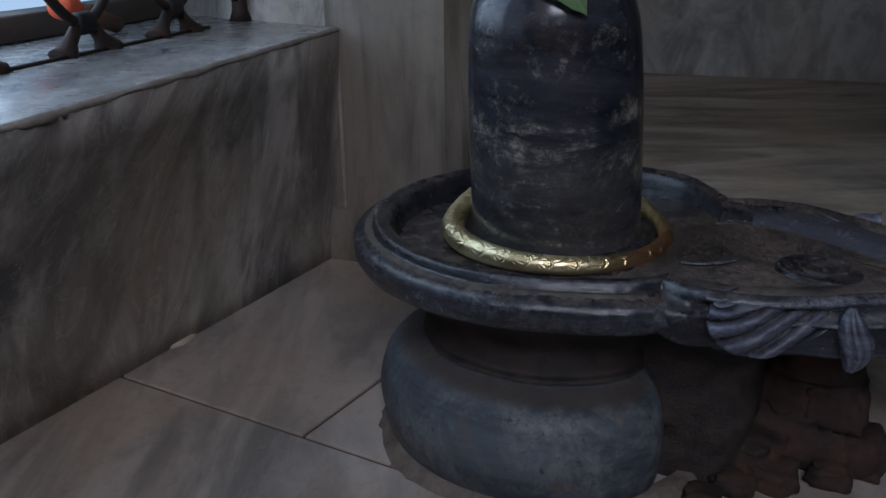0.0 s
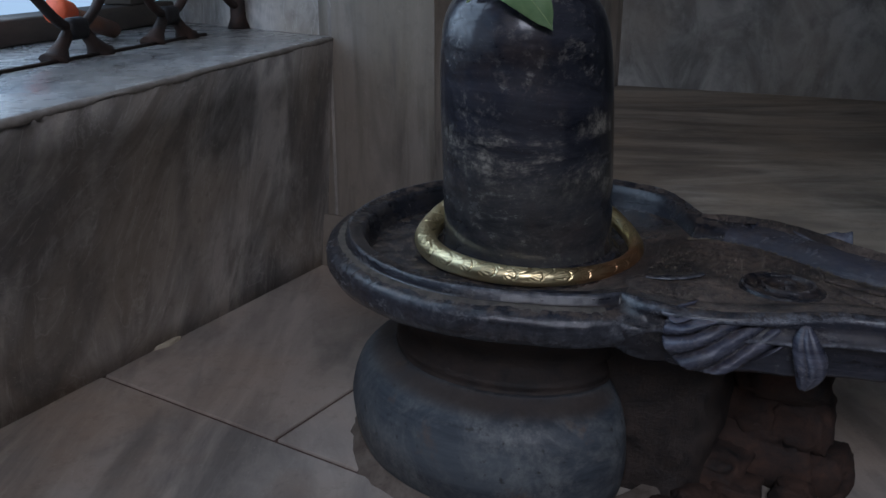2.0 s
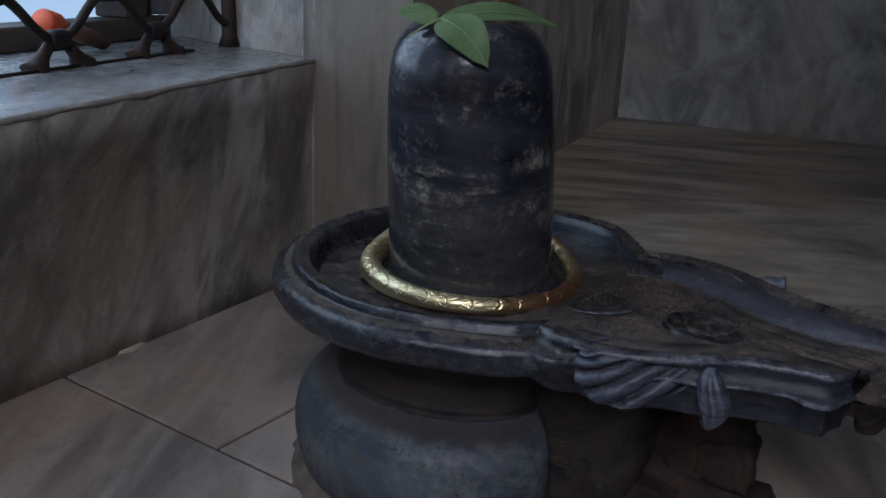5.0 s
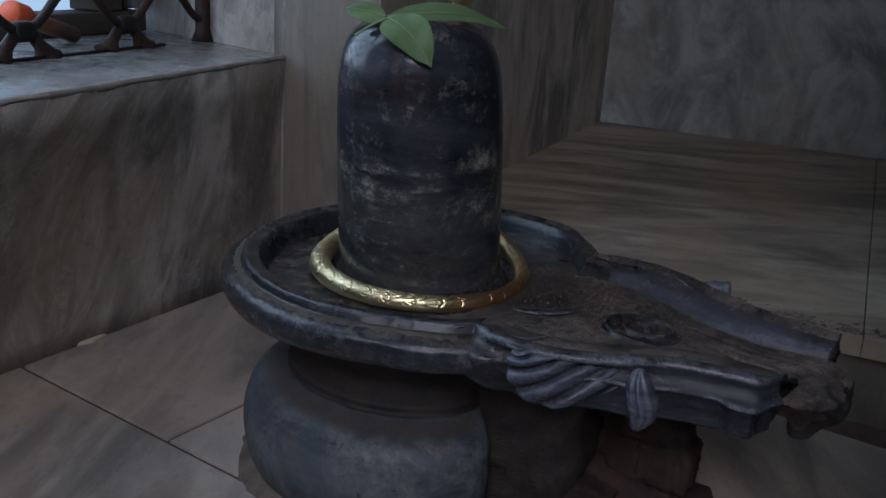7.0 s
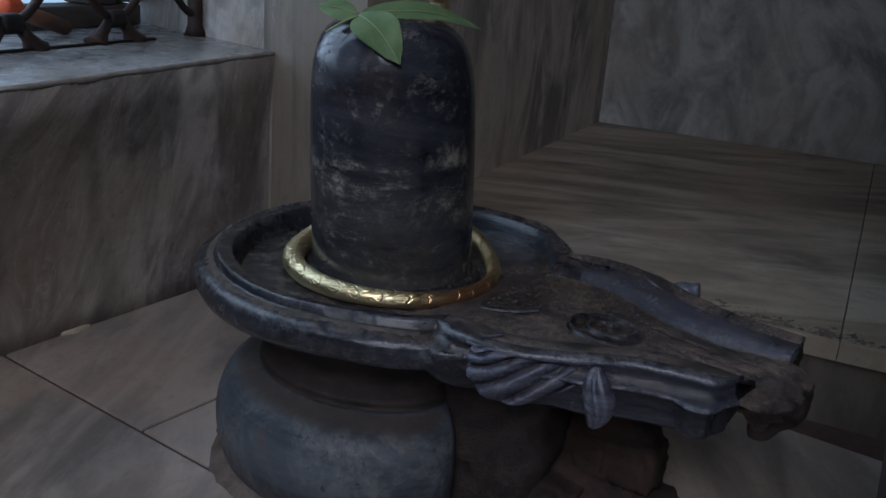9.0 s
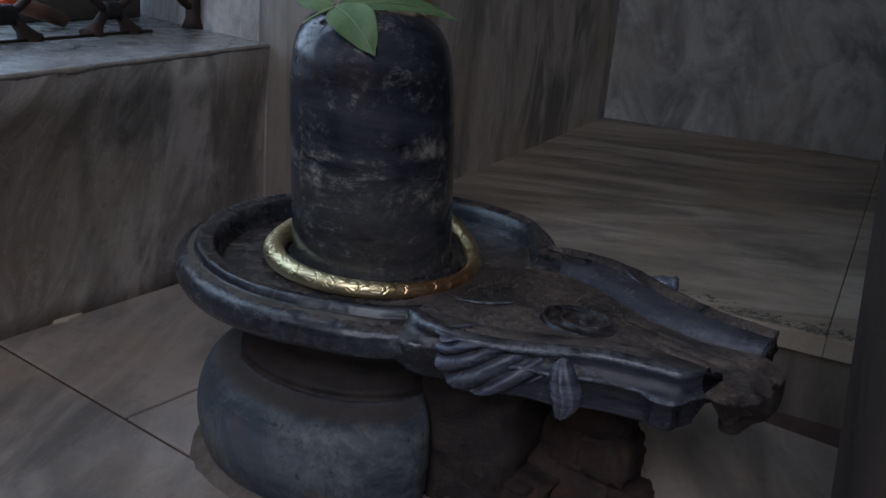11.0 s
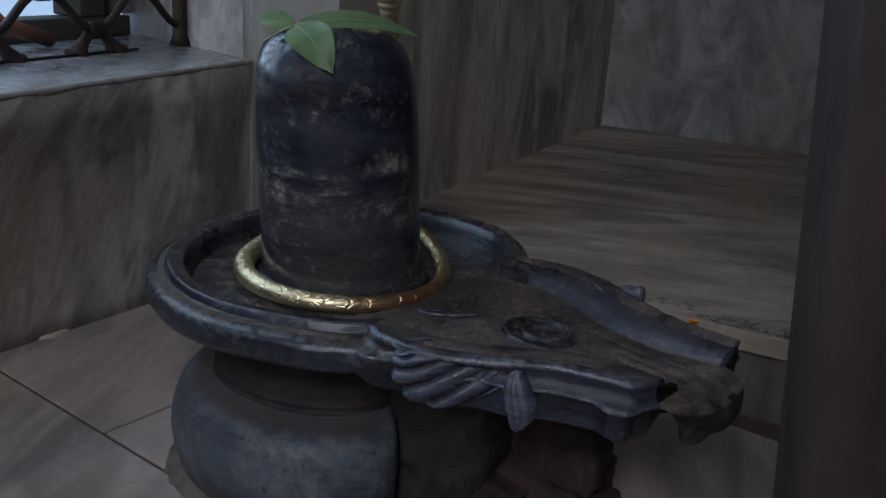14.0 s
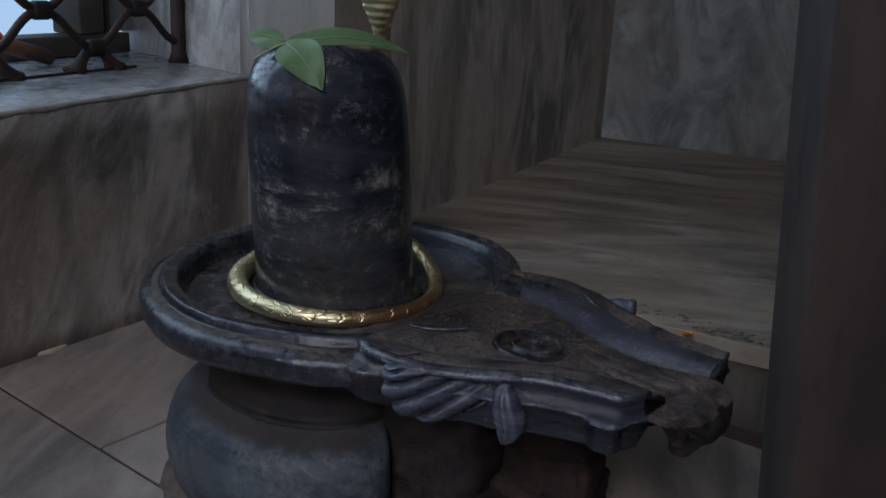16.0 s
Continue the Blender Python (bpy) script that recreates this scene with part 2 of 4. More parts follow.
brass = brass_material()
iron = plain("rusted_iron", (0.012, 0.009, 0.008), (0.05, 0.024, 0.016), 0.7, 22.0, 0.3, 0.6)
iron_dark = plain("black_iron", (0.007, 0.007, 0.009), (0.018, 0.013, 0.012), 0.65, 30.0, 0.3, 0.5)
post_wood = plain("dark_post_wood", (0.014, 0.010, 0.009), (0.05, 0.030, 0.023), 0.62, 10.0, 0.0, 0.4, (1.6, 1.6, 0.4))
frame_wood = plain("weathered_frame", (0.06, 0.05, 0.042), (0.12, 0.1, 0.085), 0.65, 16.0, 0.0, 0.4, (0.5, 0.5, 1.5))
stick_wood = plain("red_brown_stick", (0.12, 0.05, 0.03), (0.2, 0.09, 0.05), 0.6, 30.0)
orange_paint = plain("orange_paint", (0.62, 0.075, 0.025), (0.74, 0.12, 0.04), 0.5, 40.0)
plaster = plain("outside_plaster", (0.3, 0.31, 0.33), (0.42, 0.43, 0.45), 0.8, 9.0)
pale_ground = plain("pale_outside_paving", (0.6, 0.66, 0.72), (0.68, 0.74, 0.8), 0.7, 2.0)
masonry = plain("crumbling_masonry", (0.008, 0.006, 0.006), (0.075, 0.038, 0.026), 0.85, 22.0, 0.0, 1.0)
grout = plain("red_brown_grout", (0.07, 0.04, 0.034), (0.13, 0.085, 0.07), 0.9, 40.0, 0.0, 0.6)
dust_grey = plain("pale_dust", (0.045, 0.039, 0.035), (0.15, 0.126, 0.103), 0.95, 60.0, 0.0, 0.8)
dark_stone = plain("mottled_dark_stone", (0.010, 0.008, 0.008), (0.055, 0.038, 0.031), 0.65, 40.0, 0.0, 1.0)
edge_mortar = plain("sill_edge_mortar", (0.17, 0.145, 0.125), (0.30, 0.265, 0.235), 0.9, 26.0, 0.0, 0.9)
dark_dirt = plain("dark_dirt", (0.09, 0.076, 0.064), (0.24, 0.2, 0.165), 0.95, 50.0, 0.0, 0.6)
mortar = plain("brown_mortar", (0.1, 0.075, 0.06), (0.2, 0.165, 0.14), 0.9, 30.0, 0.0, 0.9)
crumb_tan = plain("crumb_tan", (0.075, 0.058, 0.042), (0.17, 0.14, 0.1), 0.95, 80.0)
petal_orange = plain("marigold_orange", (0.8, 0.2, 0.02), (0.85, 0.3, 0.03), 0.6, 60.0)
ceiling_paint = plain("grey_ceiling_paint", (0.34, 0.33, 0.31), (0.42, 0.41, 0.39), 0.9, 6.0)


def leaf_material():
    m = Nodes("bel_leaf_green")
    patch = m.noise(m.coord, 45.0, 6.0, 0.6)
    base = m.mix(m.ramp(patch, [(0.35, 0.0), (0.65, 1.0)]), (0.085, 0.15, 0.066), (0.14, 0.215, 0.1))
    return m.done(base, 0.42, m.noise(m.coord, 160.0, 4.0), 0.2, 0.001)


leaf_green = leaf_material()
vein_green = plain("leaf_vein", (0.2, 0.27, 0.11), (0.24, 0.3, 0.14), 0.5, 50.0)
dry_leaf = plain("dry_yellow_leaf", (0.2, 0.19, 0.03), (0.32, 0.27, 0.05), 0.6, 50.0)

# ---- building helpers ----


def link_mesh(name, bm, material, parent=None, label="", smooth=True):
    mesh = bpy.data.meshes.new(name)
    bmesh.ops.recalc_face_normals(bm, faces=bm.faces)
    bm.to_mesh(mesh)
    bm.free()
    mesh.materials.append(material)
    if smooth:
        for face in mesh.polygons:
            face.use_smooth = True
    ob = new(name, mesh)
    if parent is not None:
        ob.parent = parent
    if label:
        ob["label"] = label
    return ob


def part(name, bm, material, parent, label="", smooth=True):
    return link_mesh(name, bm, material, parent, label, smooth)


def thing(name, place, label, category, group=""):
    ob = new(name)
    ob.location = place
    ob.empty_display_size = 0.05
    return tagged(ob, label, category, group)


def under(ob, parent):
    """Hang an object built in world places under a thing whose base lies elsewhere."""
    ob.parent = parent
    ob.matrix_parent_inverse = Matrix.Translation(parent.location).inverted()
    return ob


def structure(ob, label, category):
    return tagged(ob, label, category, kind="structure")


def prism(corners, z0, z1, bevel=0.0, bm=None):
    """An upright block on a plan outline; z0 and z1 are numbers or one per corner."""
    bm = bm or bmesh.new()
    n = len(corners)
    low = [bm.verts.new((x, y, z0)) for x, y in corners]
    high = [bm.verts.new((x, y, z1)) for x, y in corners]
    faces = [bm.faces.new(low[::-1]), bm.faces.new(high)]
    faces += [bm.faces.new((low[i], low[(i + 1) % n], high[(i + 1) % n], high[i])) for i in range(n)]
    if bevel:
        edges = {e for f in faces for e in f.edges}
        bmesh.ops.bevel(bm, geom=list(edges), offset=bevel, segments=2, affect="EDGES", profile=0.5)
    return bm


def grid_mesh(rows, closed_u=False, closed_v=False, bm=None):
    """A sheet through rows of points."""
    bm = bm or bmesh.new()
    verts = [[bm.verts.new(p) for p in row] for row in rows]
    nu, nv = len(rows), len(rows[0])
    for i in range(nu if closed_u else nu - 1):
        for j in range(nv if closed_v else nv - 1):
            a, b = verts[i][j], verts[(i + 1) % nu][j]
            c, d = verts[(i + 1) % nu][(j + 1) % nv], verts[i][(j + 1) % nv]
            bm.faces.new((a, b, c, d))
    return bm


def tube(points, radius, sides=12, bm=None, flat=1.0):
    """A round or flattened rod along a line of points, with closed ends; radius is a number or one per point."""
    bm = bm or bmesh.new()
    points = [Vector(p) for p in points]
    radii = radius if isinstance(radius, (list, tuple)) else [radius] * len(points)
    rings = []
    side = None
    for i, p in enumerate(points):
        way = (points[min(i + 1, len(points) - 1)] - points[max(i - 1, 0)]).normalized()
        if side is None:
            side = way.cross(Vector((0, 0, 1)) if abs(way.z) < 0.9 else Vector((1, 0, 0))).normalized()
        side = (side - way * side.dot(way)).normalized()
        up = way.cross(side)
        rings.append([bm.verts.new(p + radii[i] * (math.cos(a) * side + flat * math.sin(a) * up)) for a in (2 * math.pi * k / sides for k in range(sides))])
    for a, b in zip(rings, rings[1:]):
        for k in range(sides):
            bm.faces.new((a[k], a[(k + 1) % sides], b[(k + 1) % sides], b[k]))
    bm.faces.new(rings[0][::-1])
    bm.faces.new(rings[-1])
    return bm


def curve_points(keys, steps=8):
    """A smooth line through key points."""
    keys = [Vector(k) for k in keys]
    out = []
    for i in range(len(keys) - 1):
        p0, p1, p2, p3 = keys[max(i - 1, 0)], keys[i], keys[i + 1], keys[min(i + 2, len(keys) - 1)]
        for k in range(steps):
            t = k / steps
            out.append(0.5 * (2 * p1 + (p2 - p0) * t + (2 * p0 - 5 * p1 + 4 * p2 - p3) * t * t + (3 * p1 - p0 - 3 * p2 + p3) * t ** 3))
    return out + [keys[-1]]


def revolve(profile, sides=96, bm=None, centre=(0, 0), lean=(0, 0), z0=0.0, wobble=0.0):
    """A turned body from (radius, height) pairs, bottom to top."""
    rows = []
    for r, z in profile:
        row = []
        for k in range(sides):
            a = 2 * math.pi * k / sides
            rr = r * (1 + wobble * noise.noise(Vector((2.2 * math.cos(a), 2.2 * math.sin(a), 9 * z))))
            row.append((centre[0] + lean[0] * (z - z0) + rr * math.cos(a), centre[1] + lean[1] * (z - z0) + rr * math.sin(a), z))
        rows.append(row)
    bm = grid_mesh(rows, closed_v=True, bm=bm)
    return bm


def smoothstep(a, b, x):
    t = min(1.0, max(0.0, (x - a) / (b - a)))
    return t * t * (3 - 2 * t)


# ---- the room ----
ALONG = (0.372, 0.928)      # the platform's side walls run this way
ACROSS = (0.928, -0.372)
SILL_WAY, SILL_OUT = (0.242, 0.970), (0.970, -0.242)
SILL_END = (-0.18, 1.465)
SILL_TOP = 0.418
SILL_RUN = 0.023            # how far the sill runs on to the return wall
PLATFORM = 0.13
CEILING = 2.5


def on_sill(u, v):
    return (SILL_END[0] + u * SILL_OUT[0] + v * SILL_WAY[0], SILL_END[1] + u * SILL_OUT[1] + v * SILL_WAY[1])


def on_platform(u, v):
    """Across and along from the inner end of the step."""
    return (-0.035 + u * ACROSS[0] + v * ALONG[0], 1.42 + u * ACROSS[1] + v * ALONG[1])


# floor bed with slabs on it
floor = link_mesh("floor", prism([(-1.4, -1.5), (3.0, -1.5), (3.0, 2.2), (-1.4, 2.2)], -0.12, -0.004), grout, smooth=False)
structure(floor, "worn grey-brown marble slab floor with dark joints", "floor")

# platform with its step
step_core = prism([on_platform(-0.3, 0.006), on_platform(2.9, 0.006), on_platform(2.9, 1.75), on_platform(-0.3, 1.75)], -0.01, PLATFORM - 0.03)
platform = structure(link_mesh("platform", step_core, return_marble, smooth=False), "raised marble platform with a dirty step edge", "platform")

# wall under the window: its face leans a little out towards the sill
base_near, base_far = (-0.475 - 1.9 * 0.457, 0.986 - 1.9 * 0.889), (-0.475 + 0.60 * 0.457, 0.986 + 0.60 * 0.889)
top_near, top_far = on_sill(0.0015, -1.75), on_sill(0.0015, SILL_RUN + 0.012)
bm = bmesh.new()
rows = []
for i in range(25):
    f = i / 24
    lo = [base_near[k] + f * (base_far[k] - base_near[k]) for k in (0, 1)]
    hi = [top_near[k] + f * (top_far[k] - top_near[k]) for k in (0, 1)]
    back = on_sill(-0.44, -1.75 + (1.75 + SILL_RUN) * f)
    row = [(back[0], back[1], -0.01)]
    for j in range(9):
        g = j / 8
        row.append((lo[0] + g * (hi[0] - lo[0]), lo[1] + g * (hi[1] - lo[1]), -0.01 + g * (SILL_TOP + 0.0042)))
    row.append((back[0], back[1], SILL_TOP - 0.0062))
    rows.append(row)
grid_mesh(rows, closed_v=True, bm=bm)
structure(link_mesh("wall_window_lower", bm, wall_marble), "grey veined marble wall below a window", "wall")
bm = bmesh.new()
prism([on_sill(0.0, SILL_RUN), on_sill(-0.235, 0.140), on_sill(-0.48, 0.262), on_sill(-0.48, -1.75), on_sill(0.0, -1.75)], SILL_TOP - 0.006, SILL_TOP, 0.0025, bm)
structure(link_mesh("window_sill", bm, sill_marble), "smooth grey marble window sill reflecting blue daylight", "sill")
rows = []
for i in range(351):
    v = -1.74 + (1.738 + SILL_RUN) * i / 350
    worn = 0.6 * noise.noise(Vector((9 * v, 2, 5))) + 0.4 * noise.noise(Vector((38 * v, 1, 3)))
    fine = 0.0012 * noise.noise(Vector((120 * v, 4, 1)))
    inner = -0.0055 - 0.004 * worn
    drop = 0.0065 + 0.004 * noise.noise(Vector((14 * v, 7, 2))) + 2 * fine
    rows.append([(*on_sill(u, v), z) for u, z in ((inner, SILL_TOP - 0.001), (inner + 0.002, SILL_TOP + 0.0008), (-0.0015, SILL_TOP + 0.0004 + fine), (0.0012 + fine, SILL_TOP - 0.0016), (0.0022, SILL_TOP - 0.5 * drop), (0.0014, SILL_TOP - drop), (-0.004, SILL_TOP - drop - 0.001))])
structure(link_mesh("trim", grid_mesh(rows), edge_mortar), "worn brown mortar along the sill's edge", "trim")

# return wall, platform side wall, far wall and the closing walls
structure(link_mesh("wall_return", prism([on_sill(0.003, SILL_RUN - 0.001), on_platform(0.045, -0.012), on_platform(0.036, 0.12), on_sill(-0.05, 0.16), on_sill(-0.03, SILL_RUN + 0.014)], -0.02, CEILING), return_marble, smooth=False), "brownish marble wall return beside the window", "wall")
structure(link_mesh("window_jamb", prism([on_sill(-0.002, SILL_RUN + 0.001), on_sill(-0.05, 0.16), on_sill(-0.48, 0.40), on_sill(-0.48, 0.26)], -0.02, CEILING), wall_marble, smooth=False), "splayed grey marble window jamb", "wall")
structure(link_mesh("wall_platform", prism([on_platform(0.045, -0.012), on_platform(0, 1.58), on_platform(-0.14, 1.58), on_platform(-0.10, 0.12), on_platform(0.036, 0.12)], -0.02, CEILING), side_marble, smooth=False), "streaked grey marble wall beside the platform", "wall")
structure(link_mesh("wall_far", prism([on_platform(-0.14, 1.58), on_platform(3.0, 1.58), on_platform(3.0, 1.76), on_platform(-0.14, 1.76)], -0.02, CEILING), far_marble, smooth=False), "pale grey-green marble far wall", "wall")
structure(link_mesh("wall_right", prism([(2.6, -1.5), (2.8, -1.5), (2.8, 2.4), (2.6, 2.4)], -0.02, CEILING), far_marble, smooth=False), "plain marble side wall", "wall")
near = on_sill(0.0, -1.75)
structure(link_mesh("wall_left_near", prism([near, (near[0] - 0.44, near[1]), (near[0] - 0.74, -1.5), (near[0] - 0.3, -1.5)], -0.02, CEILING), wall_marble, smooth=False), "plain marble wall", "wall")
structure(link_mesh("wall_above_window", prism([on_sill(0.0, -1.75), on_sill(0.0, 0.0), on_sill(-0.44, 0.0), on_sill(-0.44, -1.75)], 1.55, CEILING), wall_marble, smooth=False), "plain marble wall above the window", "wall")
# back wall with a high opening
structure(link_mesh("wall_back_left", prism([(-1.5, -1.5), (-0.5, -1.5), (-0.5, -1.65), (-1.5, -1.65)], -0.02, CEILING), far_marble, smooth=False), "plain marble wall beside a high opening", "wall")
structure(link_mesh("wall_back_right", prism([(0.5, -1.5), (2.8, -1.5), (2.8, -1.65), (0.5, -1.65)], -0.02, CEILING), far_marble, smooth=False), "plain marble wall beside a high opening", "wall")
structure(link_mesh("wall_back_top", prism([(-0.5, -1.5), (0.5, -1.5), (0.5, -1.65), (-0.5, -1.65)], 2.32, CEILING), far_marble, smooth=False), "plain marble wall over a high opening", "wall")
structure(link_mesh("wall_back_low", prism([(-0.5, -1.5), (0.5, -1.5), (0.5, -1.65), (-0.5, -1.65)], -0.02, 1.38), far_marble, smooth=False), "plain marble wall under a high opening", "wall")
structure(link_mesh("ceiling", prism([(-1.7, -1.7), (3.1, -1.7), (3.1, 3.4), (-1.7, 3.4)], CEILING, CEILING + 0.15), ceiling_paint, smooth=False), "plain grey ceiling", "ceiling")
structure(link_mesh("ground", prism([(-60, -60), (60, -60), (60, 60), (-60, 60)], -0.3, -0.14), pale_ground, smooth=False), "plain ground outside the window", "ground")

glow = bpy.data.materials.new("daylit_haze")
glow.use_nodes = True
glow_nodes = glow.node_tree.nodes
glow_nodes.remove(glow_nodes["Principled BSDF"])
shine = glow_nodes.new("ShaderNodeEmission")
shine.inputs["Color"].default_value, shine.inputs["Strength"].default_value = (0.42, 0.62, 0.9, 1), 0.95
glow.node_tree.links.new(shine.outputs[0], glow_nodes["Material Output"].inputs["Surface"])
structure(link_mesh("backdrop", prism([on_sill(-3.0, -6.0), on_sill(-3.0, 6.0), on_sill(-3.1, 6.0), on_sill(-3.1, -6.0)], -0.14, 3.5), glow, smooth=False), "pale blue daylight haze outside the window", "backdrop")

w_eye, w_to = on_sill(-0.39, -0.60), on_sill(1.0, -0.90)
area_lamp("window_daylight", (*w_eye, 0.98), (*w_to, 0.5), 0.82, 1.0, WINDOW_WATTS, (0.56, 0.75, 1.0))
area_lamp("opening_daylight", (0.0, -1.47, 1.85), (0.12, 0.9, 0.2), 0.85, 0.85, OPENING_WATTS, (0.79, 0.84, 1.0))

# ---- the stone basin with its spout ----
CENTRE = (0.125, 0.909)
SPOUT = (math.cos(radians(-28)), math.sin(radians(-28)))
SIDE = (-SPOUT[1], SPOUT[0])
BED = 0.246                 # height of the spout's channel bed
PAN = 0.235                 # height of the disc's bed
RIM = 0.262                 # height of the rim


def basin_place(s, w, z):
    """Along the spout from the shaft's foot, sideways from its middle line, and up."""
    return (CENTRE[0] + s * SPOUT[0] + w * SIDE[0], CENTRE[1] + s * SPOUT[1] + w * SIDE[1], z)


TURNS = 150


def half_outline(radius, leave, keys, turns=TURNS, steps=16):
    """Half of an outline: round the disc from its back, then along the spout to the tip."""
    arc = []
    for i in range(turns + 1):
        a = math.pi + (radians(leave) - math.pi) * i / turns
        r = radius - 0.013 * (1 - smoothstep(radians(leave), radians(105), a))
        arc.append((r * math.cos(a), r * math.sin(a)))
    return arc + [(p.x, p.y) for p in curve_points([(*arc[-1], 0), *[(s, w, 0) for s, w in keys]], steps)[1:]]


OUTER = half_outline(0.233, 43, [(0.174, 0.156), (0.192, 0.164), (0.222, 0.168), (0.260, 0.160), (0.300, 0.140), (0.345, 0.112), (0.400, 0.096), (0.428, 0.090), (0.440, 0.066)])
OUTER_FAR = half_outline(0.233, 43, [(0.174, 0.156), (0.192, 0.164), (0.222, 0.168), (0.260, 0.160), (0.300, 0.140), (0.345, 0.112), (0.395, 0.093), (0.424, 0.090), (0.447, 0.089)])
INNER = half_outline(0.204, 33, [(0.163, 0.098), (0.180, 0.105), (0.215, 0.106), (0.255, 0.094), (0.295, 0.070), (0.340, 0.046), (0.395, 0.036), (0.430, 0.037), (0.448, 0.042)])
# rim: share of the way from the inner to the outer edge, and height; then what hangs outside the edge
RIM_DISC = [(0.0, BED - 0.001), (0.08, BED + 0.003), (0.2, BED + 0.010), (0.34, RIM - 0.002), (0.45, RIM), (0.80, RIM - 0.0004), (0.90, RIM + 0.0026), (1.0, RIM + 0.0010)]
RIM_SPOUT = [(0.0, BED - 0.001), (0.05, BED + 0.003), (0.12, BED + 0.0100), (0.36, BED + 0.0125), (0.58, BED + 0.0140), (0.68, BED + 0.0125), (0.82, BED + 0.0195), (1.0, BED + 0.0155)]
OUT_DISC = [(0.0006, 0.2560), (0.0022, 0.2535), (0.0110, 0.2526), (0.0178, 0.2508), (0.0218, 0.2478), (0.0242, 0.2415), (0.0240, 0.2300), (0.0190, 0.2205), (0.005, 0.2145), (-0.04, 0.212)]
OUT_SPOUT = [(-0.0015, 0.2570), (-0.0025, 0.2520), (-0.0010, 0.2470), (0.0035, 0.2425), (0.0065, 0.2405), (0.0055, 0.2380), (-0.0040, 0.2360), (-0.0050, 0.208), (-0.010, 0.203), (-0.05, 0.201)]
OUTSIDE = len(RIM_DISC)


def shifted(s, w):
    """The disc lies a little off the shaft, away from the window."""
    f = 1 - smoothstep(0.06, 0.175, s)
    return s + 0.016 * f + 0.13 * w * smoothstep(0.30, 0.45, s), w + 0.024 * f


def bed_height(s):
    return PAN + (BED - PAN) * smoothstep(0.05, 0.17, s)


def droop(s):
    """The spout sinks a little towards its tip."""
    return -0.003 * smoothstep(0.30, 0.47, s)


def rim_section(i, side):
    edge = OUTER if side < 0 else OUTER_FAR
    (ix, iw), (ox, ow) = INNER[i], edge[i]
    f = smoothstep(0.161, 0.206, ox) if i > TURNS else 0.0
    behind = smoothstep(0.186, 0.205, ox) * (1 - smoothstep(0.285, 0.325, ox))
    flare = smoothstep(0.392, 0.412, ox) * (1 - smoothstep(0.424, 0.434, ox))
    (ax, aw), (bx, bw) = edge[max(i - 1, 0)], edge[min(i + 1, len(edge) - 1)]
    length = math.hypot(bx - ax, bw - aw) or 1.0
    nx, nw = (bw - aw) / length * -1, (bx - ax) / length
    if i == 0:
        nx, nw = -1.0, 0.0
    out = []
    for (k, z), (k2, z2) in zip(RIM_DISC, RIM_SPOUT):
        kk, zz = k + f * (k2 - k), z + f * (z2 - z)
        out.append((ix + kk * (ox - ix), iw + kk * (ow - iw), zz))
    for (d, z), (d2, z2) in zip(OUT_DISC, OUT_SPOUT):
        d2 += -0.012 * behind if z2 < 0.256 else 0.0
        d2 += 0.011 * flare if 0.205 < z2 < 0.239 else 0.0
        dd, zz = d + f * (d2 - d), z + f * (z2 - z)
        out.append((ox + dd * nx, ow + dd * nw, zz))
    pts = []
    for s, w, z in out:
        w = max(w, 0.0)
        if side < 0 and len(pts) >= OUTSIDE:
            w += 0.003 * math.exp(-((s - 0.178) / 0.014) ** 2)
        jig = 0.0009 * noise.noise(Vector((42 * s, 42 * w * side + 5, 42 * z))) + 0.0004 * noise.noise(Vector((150 * s, 150 * w * side, 150 * z)))
        chip = noise.noise(Vector((75 * s, 75 * w * side, 75 * z + 3)))
        jig -= 0.0030 * max(0.0, chip - 0.42)
        if len(pts) < 3:
            z += (bed_height(s) - BED) * (1.0, 0.9, 0.5)[len(pts)]
        s2, w2 = shifted(s + jig, side * (w + jig if w > 0.002 else w))
        pts.append((s2, w2, z + droop(s) + jig))
    return pts


def basin_rim():
    bm = bmesh.new()
    order = [(i, -1) for i in range(len(OUTER) - 1, 0, -1)] + [(i, 1) for i in range(len(OUTER))]
    rows = [[basin_place(*p) for p in rim_section(i, side)] for i, side in order]
    verts = [[bm.verts.new(p) for p in row] for row in rows]
    edges = {-1: OUTER, 1: OUTER_FAR}
    for n, (a, b) in enumerate(zip(verts, verts[1:])):
        i, side = order[n]
        for j in range(len(a) - 1):
            face = bm.faces.new((a[j], b[j], b[j + 1], a[j + 1]))
            if (side < 0 and j < 6 and i > TURNS) or (side > 0 and i >= TURNS and 5 <= j < 7):
                face.material_index = 1
            elif i > TURNS and edges[side][i][0] > 0.205 and (j >= OUTSIDE - 1 or side > 0):
                face.material_index = 2
    for end in (verts[0], verts[-1]):
        bm.faces.new(end)
    # underside
    half = len(OUTER)
    for i in range(half - 1):
        left, right = verts[half - 1 - i], verts[half - 1 + i]
        left2, right2 = verts[half - 2 - i], verts[half + i] if half + i < len(verts) else verts[-1]
        loop = [left[-1], right[-1], right2[-1], left2[-1]]
        if len({v.index if v.index >= 0 else id(v) for v in loop}) == 4 and i > 0:
            bm.faces.new(loop)
        elif i == 0:
            bm.faces.new((right[-1], right2[-1], left2[-1]))
    bmesh.ops.remove_doubles(bm, verts=bm.verts, dist=0.00005)
    return bm


